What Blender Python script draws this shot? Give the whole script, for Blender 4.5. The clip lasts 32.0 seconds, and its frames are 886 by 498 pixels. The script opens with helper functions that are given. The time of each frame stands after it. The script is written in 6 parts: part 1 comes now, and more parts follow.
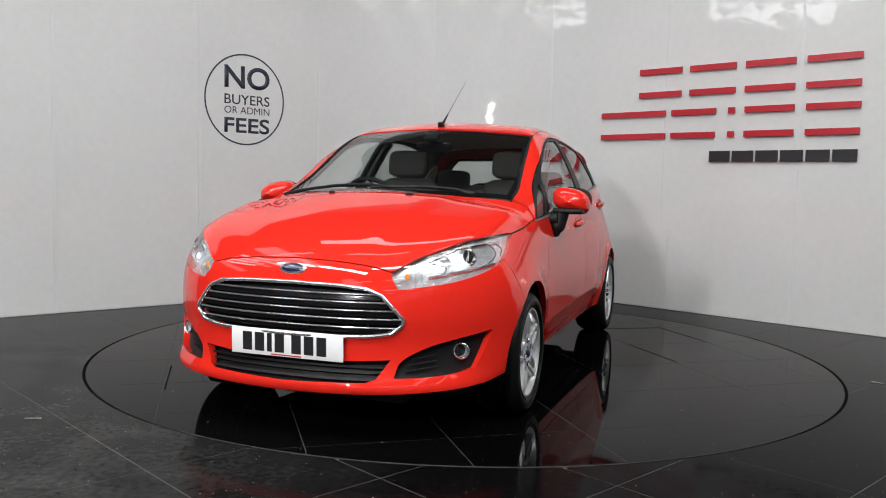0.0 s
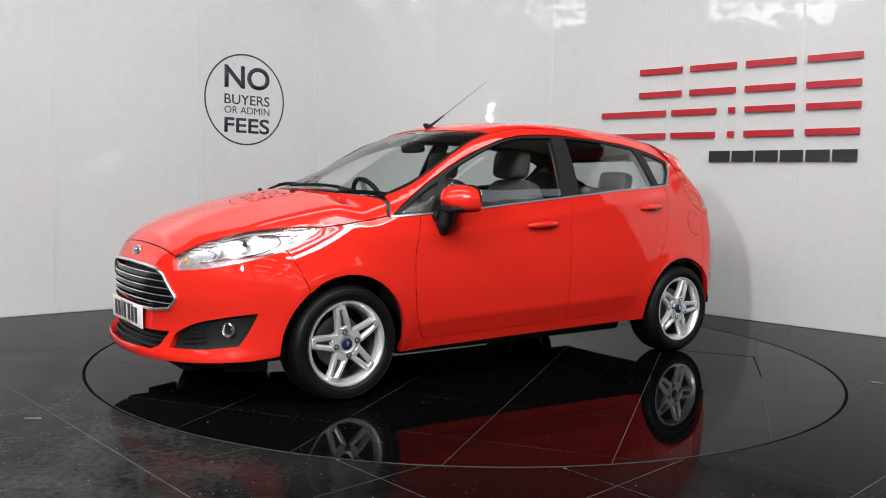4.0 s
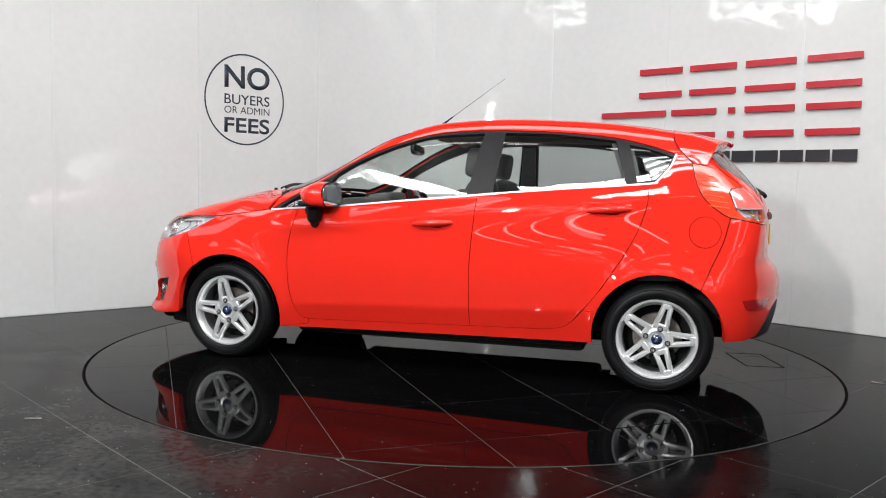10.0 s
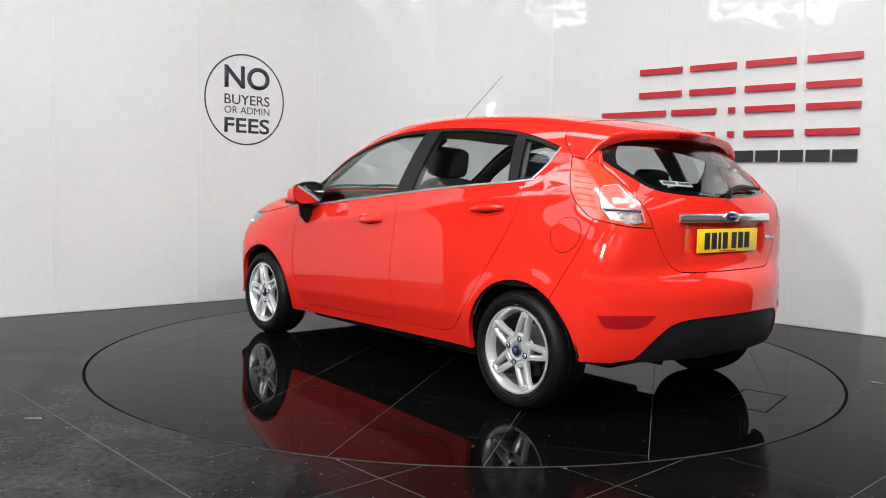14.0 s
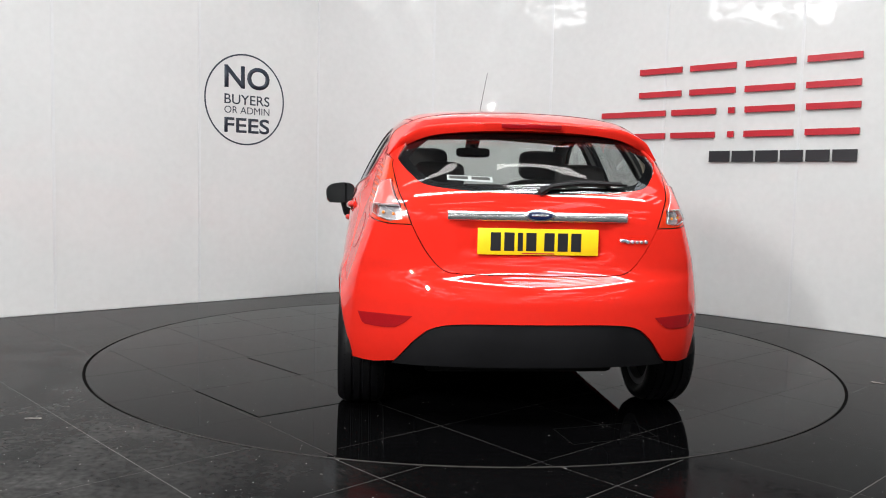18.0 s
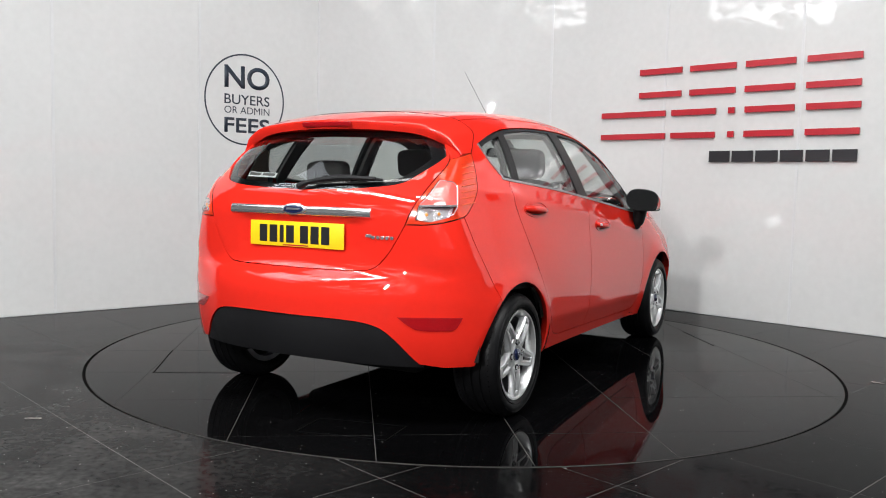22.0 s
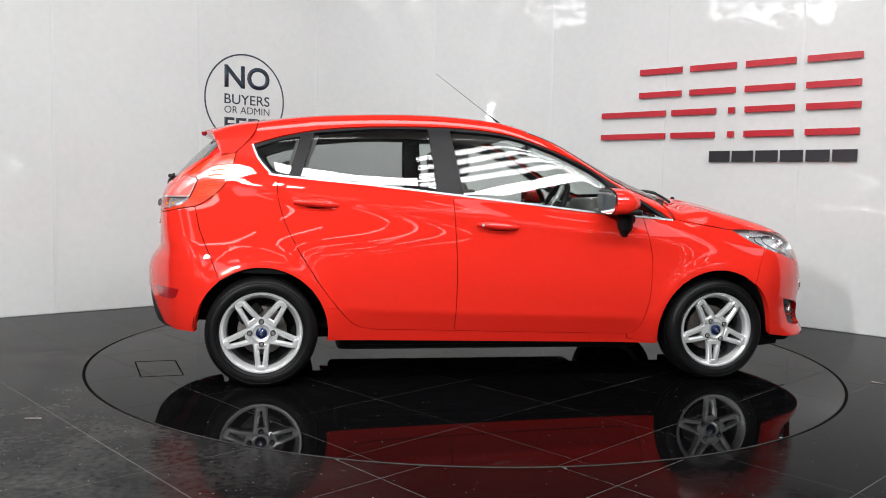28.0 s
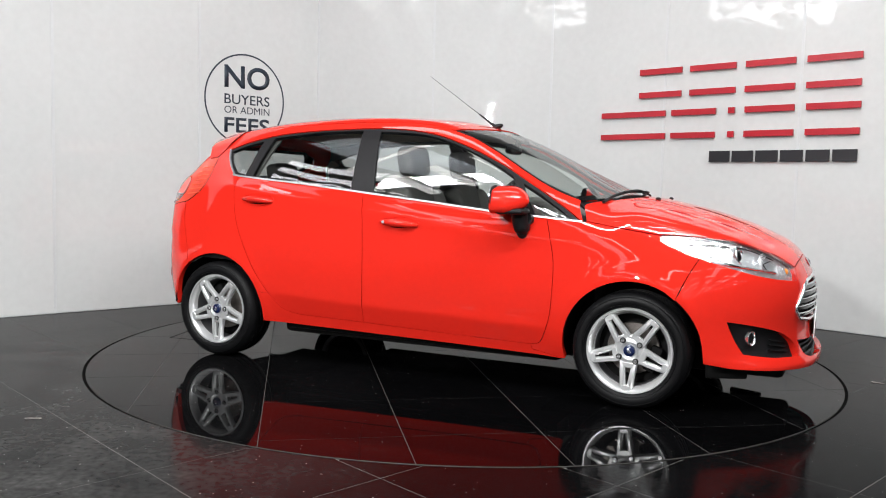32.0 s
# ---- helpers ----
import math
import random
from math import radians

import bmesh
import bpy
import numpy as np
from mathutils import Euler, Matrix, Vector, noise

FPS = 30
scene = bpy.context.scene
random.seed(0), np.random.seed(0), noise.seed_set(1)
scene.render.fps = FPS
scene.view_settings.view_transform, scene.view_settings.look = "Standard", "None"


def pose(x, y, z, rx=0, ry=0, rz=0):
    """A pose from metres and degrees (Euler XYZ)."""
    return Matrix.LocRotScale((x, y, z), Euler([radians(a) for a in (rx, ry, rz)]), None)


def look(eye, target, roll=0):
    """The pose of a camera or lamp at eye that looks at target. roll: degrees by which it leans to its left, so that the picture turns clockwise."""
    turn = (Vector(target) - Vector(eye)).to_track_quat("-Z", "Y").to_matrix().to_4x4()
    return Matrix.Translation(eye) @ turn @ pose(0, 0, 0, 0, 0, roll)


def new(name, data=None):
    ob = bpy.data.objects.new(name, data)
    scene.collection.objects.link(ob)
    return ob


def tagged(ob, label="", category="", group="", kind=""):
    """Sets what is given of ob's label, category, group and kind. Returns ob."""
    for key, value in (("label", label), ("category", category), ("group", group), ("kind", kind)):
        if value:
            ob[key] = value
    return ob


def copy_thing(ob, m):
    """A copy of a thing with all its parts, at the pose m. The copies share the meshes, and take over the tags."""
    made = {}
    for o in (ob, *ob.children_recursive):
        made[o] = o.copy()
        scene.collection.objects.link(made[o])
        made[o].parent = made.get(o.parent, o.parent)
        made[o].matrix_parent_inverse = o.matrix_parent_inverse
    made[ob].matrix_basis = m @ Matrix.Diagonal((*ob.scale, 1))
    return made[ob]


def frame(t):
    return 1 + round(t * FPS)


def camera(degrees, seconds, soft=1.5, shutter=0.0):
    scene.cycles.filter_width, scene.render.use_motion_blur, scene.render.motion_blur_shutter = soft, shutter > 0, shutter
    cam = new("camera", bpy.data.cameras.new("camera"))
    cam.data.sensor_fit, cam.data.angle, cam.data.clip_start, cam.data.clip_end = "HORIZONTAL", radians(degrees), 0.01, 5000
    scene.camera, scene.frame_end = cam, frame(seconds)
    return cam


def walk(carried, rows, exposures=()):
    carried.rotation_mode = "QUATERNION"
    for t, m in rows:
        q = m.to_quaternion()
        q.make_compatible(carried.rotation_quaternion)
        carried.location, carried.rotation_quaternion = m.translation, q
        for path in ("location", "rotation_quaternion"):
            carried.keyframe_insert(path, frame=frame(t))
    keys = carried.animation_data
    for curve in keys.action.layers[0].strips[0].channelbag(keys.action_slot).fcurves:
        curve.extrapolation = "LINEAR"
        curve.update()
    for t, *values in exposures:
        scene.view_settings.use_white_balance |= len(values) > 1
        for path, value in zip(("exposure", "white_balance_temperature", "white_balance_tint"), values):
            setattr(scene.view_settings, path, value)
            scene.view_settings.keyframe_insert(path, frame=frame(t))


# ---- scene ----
CENTRE = (0.0, 0.0)          # the turntable's axle
SPIN, START = -8.6005, -107.99   # degrees a second, degrees at the start
EYE = (0.0, -5.3044, 1.0511)

cam = camera(56.08, 32.0, soft=1.0)
_aim = Vector((math.sin(radians(-1.457)) * math.cos(radians(4.288)), math.cos(radians(-1.457)) * math.cos(radians(4.288)), -math.sin(radians(4.288))))
VIEW = look(EYE, tuple(Vector(EYE) + _aim), 1.297)
walk(cam, [(0.0, VIEW), (32.0, VIEW)], [(0.0, -0.10), (1.0, -0.20), (2.0, -0.18), (3.0, -0.04), (6.0, 0.16), (9.0, 0.26), (13.0, 0.33), (19.0, 0.31), (23.0, 0.24), (28.0, 0.23), (32.0, 0.31)])


# ---------------------------------------------------------------- light
world = bpy.data.worlds.new("hall_air")
scene.world = world
world.use_nodes = True
world.node_tree.nodes["Background"].inputs[0].default_value = (0.80, 0.9, 1.0, 1)
world.node_tree.nodes["Background"].inputs[1].default_value = 0.0
HALL_H = 5.6


# ---------------------------------------------------------------- materials
def material(name, colour, rough=0.5, metal=0.0, coat=0.0, bump=0.0, bump_scale=60.0, vary=0.0, vary_scale=3.0, spec=0.5, emit=0.0, coat_rough=0.03, relief=0.002):
    """A Principled surface; colour and roughness drift at two scales, with a fine relief."""
    m = bpy.data.materials.new(name)
    m.use_nodes = True
    n, l = m.node_tree.nodes, m.node_tree.links
    b = n["Principled BSDF"]
    b.inputs["Base Color"].default_value = (*colour, 1)
    b.inputs["Roughness"].default_value = rough
    b.inputs["Metallic"].default_value = metal
    b.inputs["Coat Weight"].default_value = coat
    b.inputs["Coat Roughness"].default_value = coat_rough
    b.inputs["Specular IOR Level"].default_value = spec
    if emit:
        b.inputs["Emission Color"].default_value = (*colour, 1)
        b.inputs["Emission Strength"].default_value = emit
    if vary or bump:
        tc = n.new("ShaderNodeTexCoord")
    if vary:
        big, small, mix, ramp = n.new("ShaderNodeTexNoise"), n.new("ShaderNodeTexNoise"), n.new("ShaderNodeMath"), n.new("ShaderNodeMapRange")
        big.inputs["Scale"].default_value, small.inputs["Scale"].default_value = vary_scale, vary_scale * 14
        big.inputs["Detail"].default_value = 4
        l.new(tc.outputs["Object"], big.inputs["Vector"]), l.new(tc.outputs["Object"], small.inputs["Vector"])
        mix.operation = "ADD"
        l.new(big.outputs["Fac"], mix.inputs[0]), l.new(small.outputs["Fac"], mix.inputs[1])
        ramp.inputs["From Min"].default_value, ramp.inputs["From Max"].default_value = 0.6, 1.4
        l.new(mix.outputs[0], ramp.inputs["Value"])
        tint = n.new("ShaderNodeMix")
        tint.data_type = "RGBA"
        tint.inputs["A"].default_value = (*[c * (1 - vary) for c in colour], 1)
        tint.inputs["B"].default_value = (*[min(1, c * (1 + vary)) for c in colour], 1)
        l.new(ramp.outputs["Result"], tint.inputs["Factor"]), l.new(tint.outputs["Result"], b.inputs["Base Color"])
        rr = n.new("ShaderNodeMapRange")
        rr.inputs["To Min"].default_value, rr.inputs["To Max"].default_value = rough * (1 - vary), min(1, rough * (1 + vary))
        l.new(ramp.outputs["Result"], rr.inputs["Value"]), l.new(rr.outputs["Result"], b.inputs["Roughness"])
    if bump:
        grain, bp = n.new("ShaderNodeTexNoise"), n.new("ShaderNodeBump")
        grain.inputs["Scale"].default_value, grain.inputs["Detail"].default_value = bump_scale, 1.2 if relief > 0.005 else 3
        bp.inputs["Strength"].default_value, bp.inputs["Distance"].default_value = bump, relief
        l.new(tc.outputs["Object"], grain.inputs["Vector"])
        l.new(grain.outputs["Fac"], bp.inputs["Height"]), l.new(bp.outputs["Normal"], b.inputs["Normal"])
    return m


def glass(name, tint, gloss=0.0):
    """A thin pane: tinted see-through with a mirror on top that follows Fresnel."""
    m = bpy.data.materials.new(name)
    m.use_nodes = True
    n, l = m.node_tree.nodes, m.node_tree.links
    n.remove(n["Principled BSDF"])
    clear, shine, mix, fr = n.new("ShaderNodeBsdfTransparent"), n.new("ShaderNodeBsdfGlossy"), n.new("ShaderNodeMixShader"), n.new("ShaderNodeLayerWeight")
    power, scale_up = n.new("ShaderNodeMath"), n.new("ShaderNodeMath")
    power.operation, power.inputs[1].default_value = "POWER", 4.0
    scale_up.operation, scale_up.inputs[1].default_value, scale_up.inputs[2].default_value = "MULTIPLY_ADD", 0.92, 0.075
    clear.inputs[0].default_value = (*tint, 1)
    shine.inputs["Roughness"].default_value = gloss
    fr.inputs["Blend"].default_value = 0.5
    l.new(fr.outputs["Facing"], power.inputs[0]), l.new(power.outputs[0], scale_up.inputs[0]), l.new(scale_up.outputs[0], mix.inputs[0]), l.new(clear.outputs[0], mix.inputs[1]), l.new(shine.outputs[0], mix.inputs[2])
    l.new(mix.outputs[0], n["Material Output"].inputs[0])
    return m


def tile_material(name, colour, rough, polish, grime, worn=0.0):
    """Polished black stone-effect tile: specks, smears and scuffs that dull the polish."""
    m = material(name, colour, rough, vary=0.0)
    n, l = m.node_tree.nodes, m.node_tree.links
    b = n["Principled BSDF"]
    b.inputs["Specular IOR Level"].default_value = polish
    tc, info = n.new("ShaderNodeTexCoord"), n.new("ShaderNodeObjectInfo")
    smear, streak, speck = n.new("ShaderNodeTexNoise"), n.new("ShaderNodeTexNoise"), n.new("ShaderNodeTexVoronoi")
    geo = n.new("ShaderNodeNewGeometry")
    smear.inputs["Scale"].default_value, smear.inputs["Detail"].default_value = 4.5, 9
    streak.inputs["Scale"].default_value, streak.inputs["Detail"].default_value = 34, 8
    speck.inputs["Scale"].default_value = 28
    for t in (smear, streak, speck):
        l.new(geo.outputs["Position"], t.inputs["Vector"])
    add, rr = n.new("ShaderNodeMath"), n.new("ShaderNodeMapRange")
    add.operation = "MULTIPLY"
    l.new(smear.outputs["Fac"], add.inputs[0]), l.new(streak.outputs["Fac"], add.inputs[1])
    rr.inputs["From Min"].default_value, rr.inputs["From Max"].default_value = 0.18, 0.42
    rr.inputs["To Min"].default_value, rr.inputs["To Max"].default_value = rough * 0.6, rough * 2.0
    l.new(add.outputs[0], rr.inputs["Value"]), l.new(rr.outputs["Result"], b.inputs["Roughness"])
    dot, mixc, rnd, dirt = n.new("ShaderNodeMath"), n.new("ShaderNodeMix"), n.new("ShaderNodeMix"), n.new("ShaderNodeMix")
    dot.operation, dot.inputs[1].default_value = "LESS_THAN", 0.055
    pick, both_of = n.new("ShaderNodeMath"), n.new("ShaderNodeMath")
    pick.operation, pick.inputs[1].default_value, both_of.operation = "GREATER_THAN", 0.45, "MULTIPLY"
    l.new(speck.outputs["Distance"], dot.inputs[0]), l.new(speck.outputs["Color"], pick.inputs[0])
    l.new(dot.outputs[0], both_of.inputs[0]), l.new(pick.outputs[0], both_of.inputs[1])
    for x in (mixc, rnd, dirt):
        x.data_type = "RGBA"
    rnd.inputs["A"].default_value, rnd.inputs["B"].default_value = (*[c * 0.75 for c in colour], 1), (*[c * 1.3 for c in colour], 1)
    l.new(info.outputs["Random"], rnd.inputs["Factor"])
    dr = n.new("ShaderNodeMapRange")
    dr.inputs["From Min"].default_value, dr.inputs["From Max"].default_value, dr.inputs["To Max"].default_value = 0.05, 0.60, 0.9 * grime
    where, dust_haze, amount = n.new("ShaderNodeSeparateXYZ"), n.new("ShaderNodeMapRange"), n.new("ShaderNodeMath")
    dust_haze.inputs["From Min"].default_value, dust_haze.inputs["From Max"].default_value = 0.9, 2.1      # dustier away from the middle, also standing in for pale reflected haze
    dust_haze.inputs["To Min"].default_value, dust_haze.inputs["To Max"].default_value = 0.02, 1.9
    amount.operation = "MULTIPLY"
    off_axis = n.new("ShaderNodeMath")
    off_axis.operation, off_axis.inputs[1].default_value = "SUBTRACT", 0.75
    away = n.new("ShaderNodeMath")
    away.operation = "ABSOLUTE"
    l.new(geo.outputs["Position"], where.inputs[0]), l.new(where.outputs["X"], off_axis.inputs[0]), l.new(off_axis.outputs[0], away.inputs[0]), l.new(away.outputs[0], dust_haze.inputs["Value"])
    l.new(add.outputs[0], dr.inputs["Value"]), l.new(dr.outputs["Result"], amount.inputs[0]), l.new(dust_haze.outputs["Result"], amount.inputs[1]), l.new(amount.outputs[0], dirt.inputs["Factor"])
    l.new(rnd.outputs["Result"], dirt.inputs["A"])
    dirt.inputs["B"].default_value = (0.044, 0.043, 0.042, 1)
    l.new(both_of.outputs[0], mixc.inputs["Factor"]), l.new(dirt.outputs["Result"], mixc.inputs["A"])
    mixc.inputs["B"].default_value = (0.5, 0.5, 0.49, 1)
    l.new(mixc.outputs["Result"], b.inputs["Base Color"])
    if worn:
        # the gloss of the glaze, weak but at a low angle
        b.inputs["Specular IOR Level"].default_value = 0.0
        shine, mix, lw, power, gain = n.new("ShaderNodeBsdfGlossy"), n.new("ShaderNodeMixShader"), n.new("ShaderNodeLayerWeight"), n.new("ShaderNodeMath"), n.new("ShaderNodeMath")
        power.operation, power.inputs[1].default_value, lw.inputs["Blend"].default_value = "POWER", 7.0, 0.5
        gain.operation, gain.inputs[1].default_value, gain.inputs[2].default_value = "MULTIPLY_ADD", worn, 0.002
        l.new(lw.outputs["Facing"], power.inputs[0]), l.new(power.outputs[0], gain.inputs[0]), l.new(gain.outputs[0], mix.inputs[0])
        l.new(rr.outputs["Result"], shine.inputs["Roughness"]), l.new(b.outputs[0], mix.inputs[1]), l.new(shine.outputs[0], mix.inputs[2])
        l.new(mix.outputs[0], n["Material Output"].inputs[0])
    return m


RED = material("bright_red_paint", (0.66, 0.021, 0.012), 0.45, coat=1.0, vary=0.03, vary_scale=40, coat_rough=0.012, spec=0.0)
BLACK_PLASTIC = material("black_plastic", (0.008, 0.008, 0.009), 0.5, bump=0.25, bump_scale=500, vary=0.2, spec=0.22)
GLOSS_BLACK = material("gloss_black_trim", (0.006, 0.006, 0.007), 0.16, vary=0.1, spec=0.3)
PILLAR_GREY = material("satin_black_pillar_film", (0.014, 0.013, 0.014), 0.42, vary=0.1, spec=0.14)
DARK = material("dark_underbody", (0.007, 0.007, 0.007), 0.8, vary=0.3, spec=0.15)
RUBBER = material("tyre_rubber", (0.0045, 0.0045, 0.005), 0.45, bump=0.3, bump_scale=220, vary=0.25, spec=0.16)
SILVER = material("silver_alloy_paint", (0.70, 0.705, 0.71), 0.29, metal=0.6, coat=0.35, vary=0.04, vary_scale=30)
CHROME = material("chrome", (0.88, 0.88, 0.89), 0.13, metal=0.9, vary=0.05)
# the rim's silver darkened, shade inside the wheel put into the colour
BARREL = material("shaded_inner_rim", (0.20, 0.20, 0.21), 0.45, metal=0.6, vary=0.2, vary_scale=15)
STEEL = material("brake_steel", (0.30, 0.27, 0.25), 0.38, metal=0.9, vary=0.35, vary_scale=30)
WHITE_PLATE = material("white_plate", (0.80, 0.80, 0.80), 0.35, vary=0.03)
YELLOW_PLATE = material("yellow_plate", (0.86, 0.56, 0.01), 0.35, vary=0.03)
INK = material("black_lettering", (0.012, 0.012, 0.014), 0.4)
BLUE = material("blue_enamel", (0.006, 0.013, 0.055), 0.2, coat=0.8)
GLASS = glass("side_glass", (0.86, 0.90, 0.88))
GLASS_REAR = glass("tinted_rear_glass", (0.70, 0.73, 0.72))
SCREEN = glass("windscreen_glass", (0.86, 0.90, 0.88))
LENS = glass("clear_lamp_lens", (0.94, 0.95, 0.96))
LAMP_SILVER = material("lamp_reflector", (0.74, 0.75, 0.76), 0.25, metal=0.7, vary=0.15, vary_scale=60)
REFLEX_RED = material("dark_red_reflector", (0.30, 0.005, 0.008), 0.10, coat=0.8, vary=0.12, vary_scale=12)
LAMP_RED = material("red_lamp_lens", (0.62, 0.035, 0.010), 0.14, coat=0.45, vary=0.25, vary_scale=25)
AMBER = material("amber_bulb", (0.85, 0.28, 0.03), 0.2, coat=0.6)
SEAT_CLOTH = material("charcoal_seat_cloth", (0.072, 0.067, 0.066), 0.9, bump=0.6, bump_scale=400, vary=0.3, vary_scale=12)
TRIM_GREY = material("grey_interior_trim", (0.12, 0.112, 0.108), 0.6, bump=0.3, bump_scale=300, vary=0.2)
LINING = material("warm_grey_headlining", (0.70, 0.60, 0.50), 0.9, bump=0.3, bump_scale=500, vary=0.08)
CARPET = material("dark_carpet", (0.015, 0.015, 0.017), 0.95, bump=0.6, bump_scale=300)
WALL_WHITE = material("gloss_white_wall_panel", (0.569, 0.572, 0.567), 0.03, vary=0.04, vary_scale=1.3, bump=1.0, bump_scale=3.4, spec=0.5, relief=0.004)
SEAM = material("panel_joint_strip", (0.54, 0.545, 0.55), 0.3, vary=0.05)
SIGN_RED = material("red_sign_face", (0.40, 0.016, 0.026), 0.3, vary=0.08, vary_scale=5)
SIGN_BLACK = material("black_sign_face", (0.015, 0.015, 0.018), 0.35)
DECAL = material("dark_blue_grey_vinyl", (0.022, 0.03, 0.045), 0.45)
GAP = material("dark_joint_gap", (0.002, 0.002, 0.002), 0.9, spec=0.03)
GROUT = material("grey_grout", (0.115, 0.112, 0.108), 0.9, vary=0.5, vary_scale=2.5, spec=0.1)
TABLE_GROUT = material("dark_grout", (0.065, 0.063, 0.06), 0.9, vary=0.5, vary_scale=2.5, spec=0.1)
TILE = tile_material("polished_black_tile", (0.0022, 0.0022, 0.0024), 0.13, 0.038, 0.8, 0.70)
TABLE_TILE = tile_material("polished_black_platform_tile", (0.0016, 0.0016, 0.0018), 0.032, 0.062, 0.05, 1.0)
HALL_GREY = material("hall_wall_paint", (0.30, 0.31, 0.33), 0.8, vary=0.12, vary_scale=0.6)
HALL_DARK = material("grey_roof_sheet", (0.14, 0.145, 0.155), 0.8, vary=0.2, vary_scale=0.8)
PINK_LENS = material("pale_red_lens", (0.74, 0.11, 0.095), 0.12, coat=0.5, vary=0.15, vary_scale=30)
MIRROR = material("silvered_glass", (0.85, 0.86, 0.87), 0.02, metal=1.0)
AMBER_RIB = material("orange_red_rib", (0.80, 0.10, 0.02), 0.45)
TRIM_CHROME = material("satin_chrome_trim", (0.42, 0.42, 0.43), 0.38, metal=0.9, vary=0.05)

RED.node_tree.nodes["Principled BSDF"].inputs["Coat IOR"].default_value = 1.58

# ---------------------------------------------------------------- mesh helpers
def part(name, bm, mat, parent, label="", smooth=True, angle=40):
    """One bmesh as one mesh object under a thing or a part."""
    me = bpy.data.meshes.new(name)
    bmesh.ops.recalc_face_normals(bm, faces=bm.faces)
    if smooth:
        for f in bm.faces:
            f.smooth = True
        for e in bm.edges:
            e.smooth = e.calc_face_angle(0) < radians(angle)
    bm.to_mesh(me)
    bm.free()
    me.materials.append(mat)
    ob = new(name, me)
    if parent:
        ob.parent = parent
    if label:
        ob["label"] = label
    return ob


def box(bm, m, sx, sy, sz, bevel=0.0, seg=2):
    """A box with rounded edges, centred on the pose m."""
    made = bmesh.ops.create_cube(bm, size=1.0, matrix=m @ Matrix.Diagonal((sx, sy, sz, 1)))
    if bevel:
        edges = list({e for v in made["verts"] for e in v.link_edges})
        bmesh.ops.bevel(bm, geom=edges, offset=bevel, segments=seg, affect="EDGES", profile=0.5)


def ball(bm, m, sx, sy, sz, u=16, v=10):
    bmesh.ops.create_uvsphere(bm, u_segments=u, v_segments=v, radius=1.0, matrix=m @ Matrix.Diagonal((sx, sy, sz, 1)))


def rod(bm, a, b, r0, r1=None, seg=10):
    """A round bar from a to b."""
    a, b = Vector(a), Vector(b)
    m = Matrix.Translation((a + b) / 2) @ (b - a).to_track_quat("Z", "Y").to_matrix().to_4x4()
    bmesh.ops.create_cone(bm, cap_ends=True, segments=seg, radius1=r0, radius2=r0 if r1 is None else r1, depth=(b - a).length, matrix=m)


def spun(bm, prof, seg=48, m=Matrix(), closed=False, arc=2 * math.pi):
    """A profile of (radius, along) spun about the y axis of m."""
    rings = []
    full = abs(arc - 2 * math.pi) < 1e-6
    for i in range(seg if full else seg + 1):
        a = arc * i / seg
        rings.append([bm.verts.new(m @ Vector((r * math.cos(a), y, r * math.sin(a)))) for r, y in prof])
    k = len(prof)
    for i in range(seg):
        p, q = rings[i], rings[(i + 1) % len(rings)]
        for j in range(k if closed else k - 1):
            bm.faces.new((p[j], p[(j + 1) % k], q[(j + 1) % k], q[j]))


def tube(bm, pts, r, seg=8, cap=True):
    """A round bar along a line of points."""
    pts = [Vector(p) for p in pts]
    rings, side = [], None
    for i, p in enumerate(pts):
        d = (pts[min(i + 1, len(pts) - 1)] - pts[max(i - 1, 0)]).normalized()
        if side is None:
            side = d.orthogonal().normalized()
        side = (side - d * side.dot(d)).normalized()
        up = d.cross(side)
        rr = float(r[i] if isinstance(r, (list, tuple)) else r)
        rings.append([bm.verts.new(p + rr * (math.cos(t) * side + math.sin(t) * up)) for t in [2 * math.pi * k / seg for k in range(seg)]])
    for p, q in zip(rings, rings[1:]):
        for j in range(seg):
            bm.faces.new((p[j], p[(j + 1) % seg], q[(j + 1) % seg], q[j]))
    if cap:
        bm.faces.new(rings[0][::-1]), bm.faces.new(rings[-1])


def prism(bm, poly, m, depth):
    """A flat outline of (x, y) on the pose m, thickened by depth along its z."""
    lo = [bm.verts.new(m @ Vector((x, y, 0))) for x, y in poly]
    hi = [bm.verts.new(m @ Vector((x, y, depth))) for x, y in poly]
    n = len(poly)
    bm.faces.new(lo[::-1]), bm.faces.new(hi)
    for i in range(n):
        bm.faces.new((lo[i], lo[(i + 1) % n], hi[(i + 1) % n], hi[i]))


def smooth_line(pts, n=6):
    """Catmull-Rom through the points."""
    p = np.asarray(pts, float)
    if len(p) < 3:
        return p
    p = np.vstack([2 * p[0] - p[1], p, 2 * p[-1] - p[-2]])
    out = []
    for i in range(1, len(p) - 2):
        a, b, c, d = p[i - 1:i + 3]
        for s in np.arange(n) / n:
            out.append(0.5 * (2 * b + (c - a) * s + (2 * a - 5 * b + 4 * c - d) * s ** 2 + (3 * b - a - 3 * c + d) * s ** 3))
    out.append(p[-2])
    return np.array(out)


def ring(*lines):
    """A closed outline out of smooth lines that meet in corners."""
    out = []
    for ln in lines:
        s = smooth_line(ln)
        if len(out) and np.hypot(*(s[0] - out[-1])) < 1e-6:
            s = s[1:]
        out.extend(s)
    if np.hypot(*(out[0] - out[-1])) < 1e-6:
        out.pop()
    return np.array(out)


